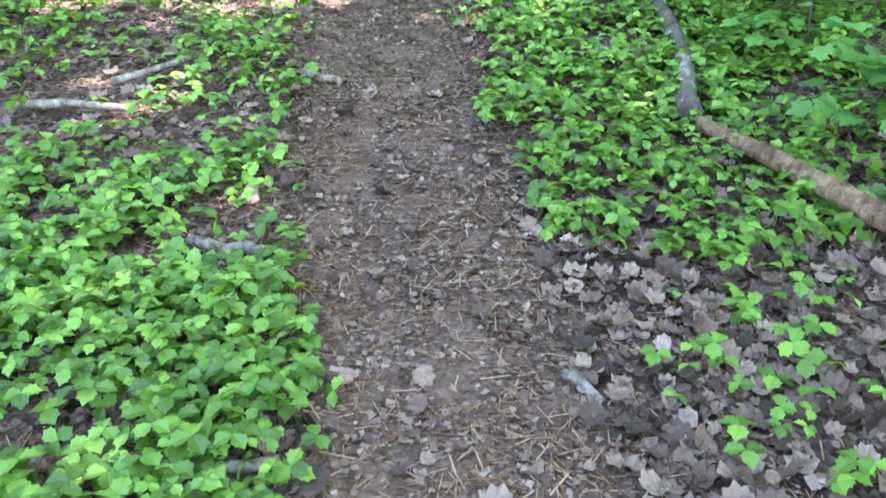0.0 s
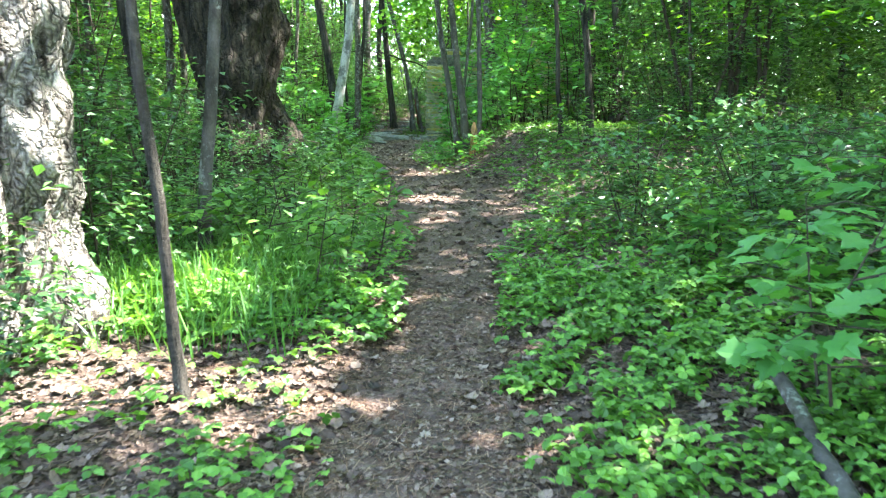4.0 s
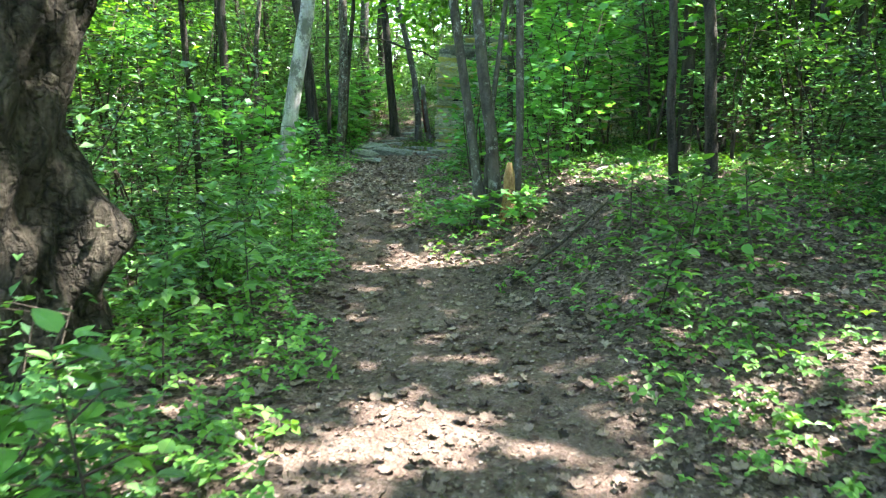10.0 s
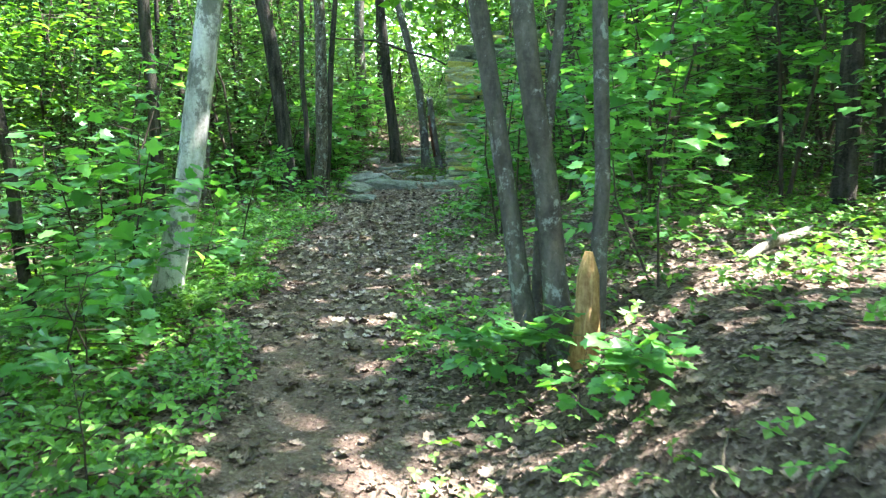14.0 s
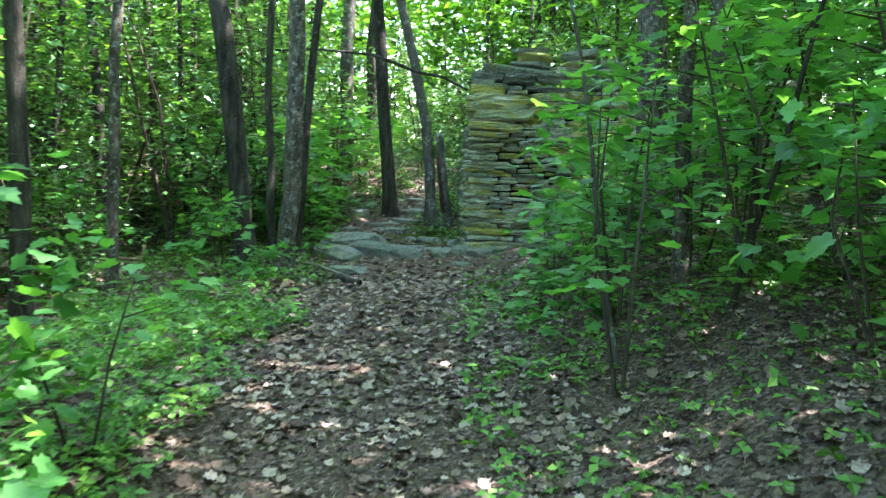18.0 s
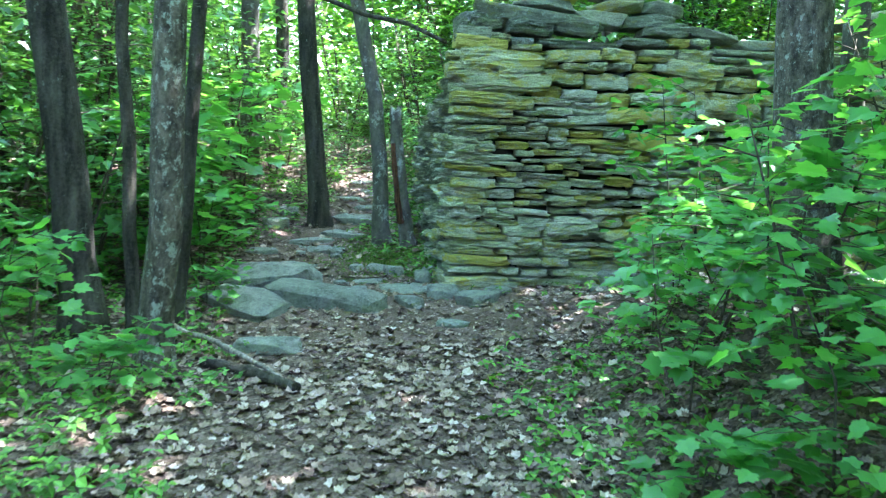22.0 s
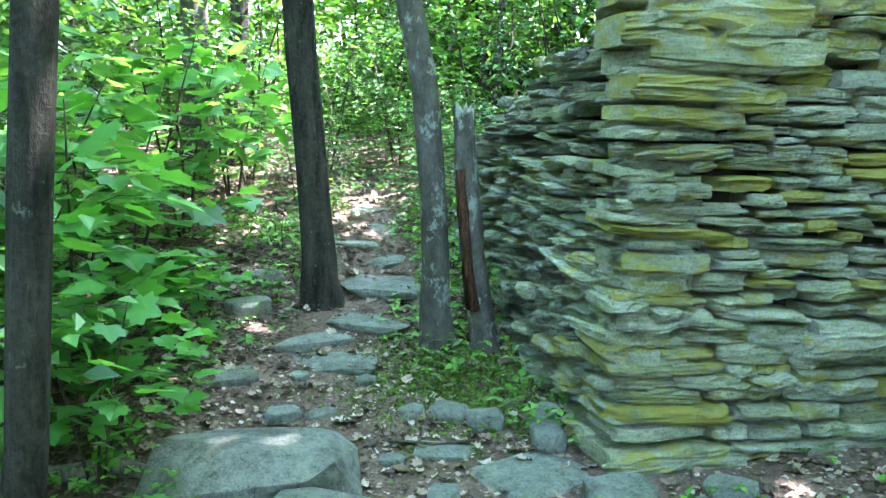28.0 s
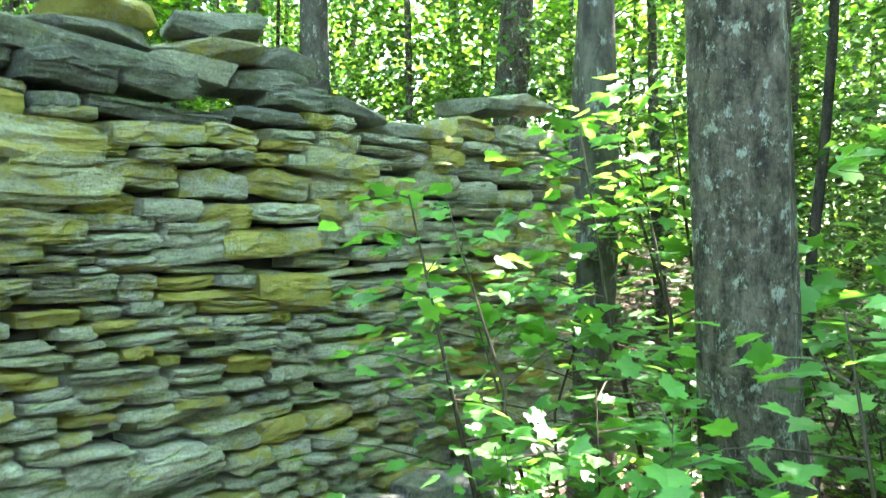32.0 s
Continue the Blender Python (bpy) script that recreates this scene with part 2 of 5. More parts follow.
def bark(name, dark, light, patch=None, patch_at=0.62, scale=1.0, furrow=9.0, depth=0.03, cracks=0.0, tall=0.45, spots_at=16.0, stretch=0.16):
    mat, nt, bsdf = nodes_of(name)
    v = coords(nt, "Object", (furrow * scale, furrow * scale, furrow * scale * stretch))
    furrows = noise_node(nt, v, 1.6, 6, 0.65)
    fine = noise_node(nt, coords(nt), 45 * scale, 5, 0.7)
    col = ramp(nt, [(0.4, dark), (0.6, light)])
    nt.links.new(mix(nt, 0.35, furrows, fine), col.inputs[0])
    out = col.outputs[0]
    rnd = nt.nodes.new("ShaderNodeObjectInfo").outputs["Random"]
    out = mix(nt, math_node(nt, "MULTIPLY", rnd, 0.35), out, dark)
    broad = noise_node(nt, coords(nt, "World", (1, 1, 0.5)), 5.5, 5, 0.7)
    rb = ramp(nt, [(0.35, (0.5, 0.47, 0.43)), (0.6, (1.15, 1.15, 1.13))])
    nt.links.new(broad, rb.inputs[0])
    out = mix(nt, 0.8, out, rb.outputs[0], "MULTIPLY")
    if patch:
        spots = noise_node(nt, coords(nt, "World", (1.0, 1.0, 0.75)), spots_at * scale, 8, 0.78)
        r = ramp(nt, [(patch_at, (0, 0, 0)), (patch_at + 0.06, (1, 1, 1))])
        nt.links.new(spots, r.inputs[0])
        out = mix(nt, math_node(nt, "MULTIPLY", r.outputs[0], 0.7), out, patch)
    height = mix(nt, 0.3, furrows, fine)
    if cracks:
        warp = nt.nodes.new("ShaderNodeTexNoise")
        warp.inputs["Scale"].default_value, warp.inputs["Detail"].default_value = 5.0, 4
        nt.links.new(coords(nt), warp.inputs["Vector"])
        cell = nt.nodes.new("ShaderNodeTexVoronoi")
        cell.feature = "DISTANCE_TO_EDGE"
        cell.inputs["Scale"].default_value = cracks
        nt.links.new(mix(nt, 0.22, coords(nt, "Object", (1, 1, tall)), warp.outputs["Color"]), cell.inputs["Vector"])
        r5 = ramp(nt, [(0.0, (0.5, 0.5, 0.5)), (0.1, (0.88, 0.88, 0.88)), (0.35, (1.1, 1.1, 1.1))])
        nt.links.new(cell.outputs["Distance"], r5.inputs[0])
        out = mix(nt, 1.0, out, r5.outputs[0], "MULTIPLY")
        height = mix(nt, 0.55, height, r5.outputs[0])
    nt.links.new(out, bsdf.inputs["Base Color"])
    bsdf.inputs["Roughness"].default_value = 0.9
    bsdf.inputs["Specular IOR Level"].default_value = 0.2
    bump(nt, bsdf, height, 1.0, depth * 1.6)
    return mat


def stone(name, tones, lichen, lichen_at, moss=0.0, layers=34.0, pale=0.5):
    """Layered schist: thin bedding lines, a tone for each stone, stains, pale crusts and yellow lichen in patches."""
    mat, nt, bsdf = nodes_of(name)
    rnd = nt.nodes.new("ShaderNodeObjectInfo").outputs["Random"]
    isl = nt.nodes.new("ShaderNodeNewGeometry").outputs["Random Per Island"]
    pick = math_node(nt, "FRACT", math_node(nt, "ADD", rnd, math_node(nt, "MULTIPLY", isl, 3.7)))
    base = ramp(nt, [(n / (len(tones) - 1), c) for n, c in enumerate(tones)])
    nt.links.new(pick, base.inputs[0])
    bed = noise_node(nt, coords(nt, "World", (6.5, 6.5, layers)), 1.9, 8, 0.75)
    grain = noise_node(nt, coords(nt, "World"), 70, 5, 0.75)
    r = ramp(nt, [(0.38, (0.3, 0.3, 0.29)), (0.45, (0.75, 0.75, 0.74)), (0.54, (1.08, 1.08, 1.07)), (0.66, (1.45, 1.45, 1.42))])
    nt.links.new(mix(nt, 0.45, bed, grain), r.inputs[0])
    out = mix(nt, 0.9, base.outputs[0], r.outputs[0], "MULTIPLY")
    # dark damp stains
    stain = noise_node(nt, coords(nt, "World", (1, 1, 2.2)), 3.4, 6, 0.72)
    rs = ramp(nt, [(0.36, (0.5, 0.51, 0.48)), (0.47, (0.97, 0.97, 0.97)), (0.66, (1.12, 1.12, 1.1))])
    nt.links.new(stain, rs.inputs[0])
    out = mix(nt, 0.85, out, rs.outputs[0], "MULTIPLY")
    # grey-green crust lichen
    crust = noise_node(nt, coords(nt, "World"), 21, 7, 0.78)
    r2 = ramp(nt, [(0.56, (0, 0, 0)), (0.62, (1, 1, 1))])
    nt.links.new(crust, r2.inputs[0])
    out = mix(nt, math_node(nt, "MULTIPLY", r2.outputs[0], pale), out, (0.42, 0.46, 0.38))
    # yellow lichen, more on some stones than on others
    spots = noise_node(nt, coords(nt, "World", (0.75, 0.75, 1.5)), 6.5, 9, 0.8)
    lean = math_node(nt, "ADD", spots, math_node(nt, "MULTIPLY", math_node(nt, "SUBTRACT", pick, 0.5), 0.14))
    r3 = ramp(nt, [(lichen_at, (0, 0, 0)), (lichen_at + 0.07, (1, 1, 1))])
    nt.links.new(lean, r3.inputs[0])
    yellow = mix(nt, crust, tuple(c * 0.45 for c in lichen), lichen)
    out = mix(nt, math_node(nt, "MULTIPLY", r3.outputs[0], 0.8), out, yellow)
    if moss:
        g = noise_node(nt, coords(nt, "World"), 3.5, 5, 0.7)
        r4 = ramp(nt, [(1 - moss, (0, 0, 0)), (1.08 - moss, (1, 1, 1))])
        nt.links.new(g, r4.inputs[0])
        out = mix(nt, r4.outputs[0], out, (0.05, 0.075, 0.012))
    nt.links.new(out, bsdf.inputs["Base Color"])
    bsdf.inputs["Roughness"].default_value = 0.85
    bsdf.inputs["Specular IOR Level"].default_value = 0.25
    bump(nt, bsdf, mix(nt, 0.45, bed, grain), 1.0, 0.06)
    return mat


def earth():
    """Leaf mould and bare trodden soil; the attribute 'trod' says how worn the ground is."""
    mat, nt, bsdf = nodes_of("forest_soil")
    w = coords(nt, "World")
    at = nt.nodes.new("ShaderNodeAttribute")
    at.attribute_name = "trod"
    mottle = noise_node(nt, w, 3.0, 6, 0.7)
    fine = noise_node(nt, w, 38, 6, 0.75)
    crumbs = nt.nodes.new("ShaderNodeTexVoronoi")
    crumbs.inputs["Scale"].default_value = 48
    nt.links.new(w, crumbs.inputs["Vector"])
    litter = ramp(nt, [(0.25, (0.018, 0.012, 0.009)), (0.5, (0.085, 0.058, 0.044)), (0.78, (0.23, 0.172, 0.14))])
    nt.links.new(mix(nt, 0.5, fine, crumbs.outputs["Color"]), litter.inputs[0])
    soil = ramp(nt, [(0.3, (0.042, 0.029, 0.024)), (0.5, (0.115, 0.076, 0.059)), (0.72, (0.27, 0.2, 0.165))])
    nt.links.new(mix(nt, 0.55, mottle, fine), soil.inputs[0])
    edge = math_node(nt, "ADD", at.outputs["Fac"], math_node(nt, "MULTIPLY", math_node(nt, "SUBTRACT", mottle, 0.5), 0.9), True)
    out = mix(nt, edge, litter.outputs[0], soil.outputs[0])
    nt.links.new(out, bsdf.inputs["Base Color"])
    bsdf.inputs["Roughness"].default_value = 0.95
    bsdf.inputs["Specular IOR Level"].default_value = 0.15
    bump(nt, bsdf, mix(nt, 0.5, fine, crumbs.outputs["Distance"]), 0.9, 0.03)
    return mat


def deadleaf(name, stops):
    mat, nt, bsdf = nodes_of(name)
    rnd = nt.nodes.new("ShaderNodeNewGeometry").outputs["Random Per Island"]
    col = ramp(nt, stops)
    nt.links.new(rnd, col.inputs[0])
    fine = noise_node(nt, coords(nt, "World"), 70, 4, 0.7)
    r = ramp(nt, [(0.3, (0.55, 0.55, 0.55)), (0.7, (1.2, 1.2, 1.2))])
    nt.links.new(fine, r.inputs[0])
    nt.links.new(mix(nt, 0.8, col.outputs[0], r.outputs[0], "MULTIPLY"), bsdf.inputs["Base Color"])
    bsdf.inputs["Roughness"].default_value = 0.75
    bsdf.inputs["Specular IOR Level"].default_value = 0.3
    return mat


LEAF_COVER = foliage("ground_cover_leaf", (0.04, 0.11, 0.012), (0.112, 0.275, 0.036), (0.23, 0.455, 0.07), 0.33, 0.5)
LEAF_MAPLE = foliage("maple_leaf", (0.06, 0.18, 0.045), (0.13, 0.36, 0.09), (0.22, 0.5, 0.14), 0.55)
LEAF_SHRUB = foliage("shrub_leaf", (0.022, 0.065, 0.018), (0.085, 0.22, 0.058), (0.19, 0.38, 0.11), 0.34)
LEAF_CANOPY = foliage("canopy_leaf", (0.045, 0.125, 0.016), (0.14, 0.35, 0.035), (0.24, 0.48, 0.06), 0.6)
LEAF_FAR = foliage("far_leaf", (0.035, 0.085, 0.016), (0.12, 0.28, 0.045), (0.24, 0.45, 0.09), 0.5)
LEAF_GRASS = foliage("grass_blade", (0.06, 0.16, 0.03), (0.1, 0.25, 0.05), (0.18, 0.36, 0.09), 0.42)
BARK_DARK = bark("dark_bark", (0.012, 0.011, 0.009), (0.088, 0.076, 0.062), (0.2, 0.21, 0.18), 0.61)
BARK_GREY = bark("grey_bark", (0.055, 0.05, 0.043), (0.125, 0.113, 0.098), (0.3, 0.315, 0.28), 0.55, furrow=10, depth=0.01, spots_at=8.0, stretch=0.4)
BARK_SPOT = bark("lichen_spotted_bark", (0.03, 0.025, 0.02), (0.15, 0.125, 0.1), (0.32, 0.34, 0.29), 0.54, furrow=12, depth=0.02, spots_at=19.0, stretch=0.4)
BARK_PALE = bark("pale_birch_bark", (0.3, 0.29, 0.28), (0.68, 0.66, 0.65), (0.07, 0.07, 0.06), 0.5, furrow=6, depth=0.008, spots_at=6.0)
BARK_OLD = bark("old_furrowed_bark", (0.06, 0.05, 0.04), (0.5, 0.46, 0.4), None, scale=0.55, furrow=22, depth=0.08, cracks=20.0, tall=0.1)
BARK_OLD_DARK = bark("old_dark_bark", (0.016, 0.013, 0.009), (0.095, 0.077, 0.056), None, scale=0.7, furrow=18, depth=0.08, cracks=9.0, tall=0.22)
TWIG = bark("twig_bark", (0.03, 0.024, 0.017), (0.1, 0.08, 0.06), None, furrow=30, depth=0.004)
WOOD_DEAD = bark("weathered_dead_wood", (0.1, 0.085, 0.065), (0.33, 0.3, 0.26), None, furrow=26, depth=0.008)
WOOD_RED = bark("rotten_red_wood", (0.03, 0.012, 0.008), (0.16, 0.07, 0.04), None, furrow=30, depth=0.02)
WOOD_TAN = bark("fresh_broken_wood", (0.25, 0.14, 0.06), (0.5, 0.33, 0.16), None, furrow=40, depth=0.008)
STONE_WALL = stone("schist_with_lichen", [(0.38, 0.375, 0.275), (0.53, 0.52, 0.4), (0.44, 0.435, 0.295), (0.59, 0.58, 0.46), (0.35, 0.35, 0.26)], (0.56, 0.48, 0.09), 0.55)
STONE_YELLOW = stone("schist_with_yellow_lichen", [(0.42, 0.41, 0.26), (0.5, 0.49, 0.33), (0.4, 0.4, 0.26)], (0.6, 0.51, 0.08), 0.46, pale=0.4)
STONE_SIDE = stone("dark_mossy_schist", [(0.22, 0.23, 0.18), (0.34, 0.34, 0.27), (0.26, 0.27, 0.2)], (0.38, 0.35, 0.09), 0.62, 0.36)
STONE_TOP = stone("weathered_dark_schist", [(0.14, 0.145, 0.115), (0.24, 0.245, 0.195), (0.18, 0.185, 0.14)], (0.3, 0.29, 0.08), 0.6, pale=0.62)
STONE_ROCK = stone("grey_trail_rock", [(0.19, 0.193, 0.17), (0.245, 0.248, 0.222), (0.29, 0.293, 0.26)], (0.21, 0.25, 0.16), 0.62, 0.0, 6.0, 0.3)
WOOD_LOG = bark("peeled_brown_wood", (0.06, 0.038, 0.022), (0.24, 0.165, 0.105), (0.2, 0.17, 0.13), 0.6, furrow=20, depth=0.008)
SOIL = earth()
# near-black earth core: the shade in the wall's gaps is put into its colour
CORE = nodes_of("wall_core_earth_shade")[0]
CORE.node_tree.nodes["Principled BSDF"].inputs["Base Color"].default_value = (0.035, 0.032, 0.026, 1)
CORE.node_tree.nodes["Principled BSDF"].inputs["Roughness"].default_value = 1
LITTER = deadleaf("dead_leaf", [(0.0, (0.03, 0.02, 0.014)), (0.3, (0.095, 0.063, 0.046)), (0.6, (0.17, 0.118, 0.088)), (0.9, (0.24, 0.172, 0.13)), (1.0, (0.31, 0.24, 0.195))])
LITTER_PALE = deadleaf("pale_dead_leaf", [(0.0, (0.05, 0.033, 0.024)), (0.35, (0.17, 0.116, 0.087)), (0.75, (0.33, 0.24, 0.188)), (1.0, (0.47, 0.375, 0.315))])
NEEDLES = deadleaf("dry_needle", [(0.0, (0.05, 0.028, 0.018)), (0.5, (0.16, 0.08, 0.045)), (1.0, (0.34, 0.23, 0.15))])
MOSS = foliage("moss", (0.05, 0.09, 0.01), (0.1, 0.17, 0.018), (0.17, 0.26, 0.035), 0.1, 0.9)

# ---------- the lie of the land ----------
def smooth(x, a, b):
    t = np.clip((np.asarray(x, float) - a) / (b - a), 0, 1)
    return t * t * (3 - 2 * t)


LIE = np.array([(-20, 0.3), (-2, 0.1), (1, 0.08), (4.3, 0.0), (8, 0.1), (10, 0.05), (12, -0.25), (14, -0.5), (16.2, -0.62), (19, -0.85), (22, -1.15), (24, -1.2), (26, -1.15), (27.5, -1.1), (29, -0.95), (32, -0.9), (40, -2.0), (60, -4)])
LIE_WIDE = np.array([(-20, 0.42), (1, 0.42), (4, 0.5), (7, 0.6), (9, 0.85), (11, 0.8), (14, 0.62), (17, 0.8), (20, 1.05), (25, 1.0), (28, 0.8), (31, 0.5), (60, 0.4)])
RISE = np.array([(-60, -1.6), (-6, -0.65), (-1.8, -0.3), (0.65, -0.08), (1.7, 0.06), (4.3, 0.3), (9, 0.44), (13.5, 0.525), (16.2, 0.6), (20, 0.63), (24, 0.68), (26.3, 0.8), (27.2, 0.95), (28, 1.09), (29, 1.23), (31, 1.48), (36, 1.95), (60, 2.8), (400, 9)])


# the worn way: y, middle, half its width
WAY = np.array([(-20, 0.1, 0.4), (-2, 0.0, 0.4), (1, -0.05, 0.38), (2.35, -0.1, 0.38), (3.3, -0.06, 0.36), (4.1, 0.02, 0.28), (4.8, 0.04, 0.31), (6.2, 0.1, 0.38), (7.05, 0.2, 0.55), (7.6, 0.24, 0.78), (8.2, 0.2, 0.88), (9.1, 0.1, 0.78), (9.6, 0.18, 0.86), (10.5, 0.12, 0.84), (11.65, -0.2, 0.7), (12.7, -0.34, 0.6), (13.5, -0.6, 0.42), (14.4, -0.7, 0.42), (15.1, -0.88, 0.4), (15.9, -1.0, 0.5), (17.6, -1.1, 0.6), (18.7, -1.2, 0.75), (20, -1.2, 0.75), (22, -1.15, 0.7), (24.2, -1.1, 0.85), (26, -1.25, 0.9), (27.1, -1.55, 0.48), (27.7, -1.48, 0.32), (28.5, -1.15, 0.3), (29.3, -1.0, 0.3), (30.4, -1.0, 0.3), (31.5, -0.9, 0.32), (33, -0.5, 0.3), (36, 0.9, 0.28), (60, 6, 0.28)])


def trail_x(y):
    """The middle of the shelf of land that the trail follows."""
    return np.interp(y, LIE[:, 0], LIE[:, 1])


def ground_z(x, y, fine=True):
    x, y = np.asarray(x, float), np.asarray(y, float)
    z = np.interp(y, RISE[:, 0], RISE[:, 1])
    d = x - trail_x(y)
    wide = np.interp(y, LIE_WIDE[:, 0], LIE_WIDE[:, 1])
    # bank on the uphill side, a fall on the other
    z = z + 0.52 * smooth(d, wide, wide + 1.3) * smooth(y, 8, 13) * (1 - smooth(y, 23, 27))
    z = z + 0.22 * smooth(d, wide, wide + 2.5) * (1 - smooth(y, 6, 10)) 
    z = z - 0.25 * smooth(-d, wide + 0.3, wide + 3) * smooth(y, 6, 12) * (1 - smooth(y, 27, 31))
    z = z + 0.05 * smooth(np.abs(d), wide * 0.6, wide * 1.3)
    z = z + 0.03 * np.sin(x * 1.7 + 0.6 * y) * np.sin(y * 1.3 - x * 0.4) + 0.015 * np.sin(x * 5.1 + y * 2.2) * np.sin(y * 4.7)
    return z


def way_x(y):
    return np.interp(y, WAY[:, 0], WAY[:, 1])


def off_trail(x, y):
    """How far a place lies from the worn way: 1 at its edge, which wavers."""
    wide = np.interp(y, WAY[:, 0], WAY[:, 2]) * (1 + 0.12 * np.sin(2.9 * y + 1.1 * np.sign(x)) + 0.08 * np.sin(7.3 * y + x))
    return np.abs(x - way_x(y)) / wide


def lift(x, y, dz=0.0):
    return float(ground_z(x, y)) + dz


def build_ground():
    def axis(lo, hi, a, b, step):
        mid = np.arange(a, b + 1e-6, step)
        low = a - np.cumsum(step * 1.16 ** np.arange(1, 60))
        high = b + np.cumsum(step * 1.16 ** np.arange(1, 60))
        return np.concatenate([low[low > lo][::-1], mid, high[high < hi]])
    xs, ys = axis(-420, 420, -5, 6, 0.09), axis(-400, 450, -3, 34, 0.09)
    gx, gy = np.meshgrid(xs, ys)
    gz = ground_z(gx, gy) + RNG.normal(0, 0.006, gx.shape)
    v = np.stack([gx, gy, gz], -1).reshape(-1, 3)
    w = len(xs)
    i, j = np.meshgrid(np.arange(len(ys) - 1), np.arange(w - 1), indexing="ij")
    f = np.stack([i * w + j, i * w + j + 1, (i + 1) * w + j + 1, (i + 1) * w + j], -1).reshape(-1, 4)
    me = array_mesh("ground", v, f, [SOIL], smooth=True)
    d = off_trail(gx, gy)
    trod = (1 - smooth(d, 0.55, 1.15)) * (1 - 0.75 * smooth(gy, 15, 17.5) * (1 - smooth(gy, 25, 26.5)))
    bare = smooth(gx, -2.4, -1.8) * (1 - smooth(gx, 2.6, 3.6)) * smooth(gy, 23.8, 24.8) * (1 - smooth(gy, 26.6, 27.6))
    trod = np.maximum(trod, 0.9 * bare)
    me.attributes.new("trod", "FLOAT", "POINT").data.foreach_set("value", trod.ravel().astype(np.float32))
    return tagged(new("ground", me), "brown forest floor with a trodden dirt trail", "ground", kind="structure")


build_ground()


# ---------- the ruined wall ----------
def stone_shapes(n, seed):
    """Unit slabs split into thin beds that stand out or lie back, with blunt broken ends: shared by all the stones."""
    rng, out, nc = np.random.default_rng(seed), [], 8
    for k in range(n):
        cols = np.linspace(-0.5, 0.5, nc) + np.r_[0, rng.normal(0, 0.025, nc - 2), 0]
        tall = np.interp(cols, [-0.5, -0.3, 0, 0.3, 0.5], [rng.uniform(0.7, 1.0), rng.uniform(0.88, 1.04), rng.uniform(0.94, 1.06), rng.uniform(0.88, 1.04), rng.uniform(0.7, 1.0)])
        mid = np.interp(cols, [-0.5, -0.2, 0.2, 0.5], rng.normal(0, 0.05, 4))
        cuts = np.sort(np.r_[-0.5, 0.5, rng.uniform(-0.32, 0.32, rng.integers(1, 4))])
        rows = []
        for lo, hi in zip(cuts[:-1], cuts[1:]):
            face, short, shift = rng.uniform(-0.035, 0.06), rng.uniform(0.92, 1.0), rng.normal(0, 0.015)
            for level in (lo + 0.02, (lo + hi) / 2, hi - 0.02):
                back = 0.05 * (abs(level) > 0.42)
                y = -0.47 + face + back + rng.normal(0, 0.026, nc) + 0.07 * (np.abs(cols) > 0.49) + 0.02 * np.sin(9 * cols + 5 * face)
                rows.append(np.column_stack([cols * short + shift + rng.normal(0, 0.01, nc), y, mid + tall * level + rng.normal(0, 0.022, nc)]))
        nr = len(rows)
        back = [np.column_stack([cols, np.full(nc, 0.5), mid + tall * level]) for level in (-0.47, 0.47)]
        v = np.concatenate(rows + back)
        a, b = nr * nc, (nr + 1) * nc
        quads = [(nc * j + i, nc * j + i + 1, nc * j + nc + i + 1, nc * j + nc + i) for j in range(nr - 1) for i in range(nc - 1)]
        quads += [(a - nc + i, a - nc + i + 1, b + i + 1, b + i) for i in range(nc - 1)] + [(a + i, a + i + 1, i + 1, i) for i in range(nc - 1)]
        tris = [t for p, q, r, w in quads for t in ((p, q, r), (p, r, w))]
        for e in (0, nc - 1):
            ring = [nc * j + e for j in range(nr)] + [b + e, a + e]
            fanned = [(ring[0], ring[m + 1], ring[m + 2]) for m in range(len(ring) - 2)]
            tris += fanned if e else [t[::-1] for t in fanned]
        tris += [(a, b, b + nc - 1), (a, b + nc - 1, a + nc - 1)]
        out.append((v, np.array(tris)))
    return out


SHAPES = stone_shapes(36, 3)
SHAPE_MESHES = {}


def shape_mesh(k, mat):
    if (k, mat.name) not in SHAPE_MESHES:
        SHAPE_MESHES[k, mat.name] = array_mesh("stone", *SHAPES[k], [mat])
    return SHAPE_MESHES[k, mat.name]


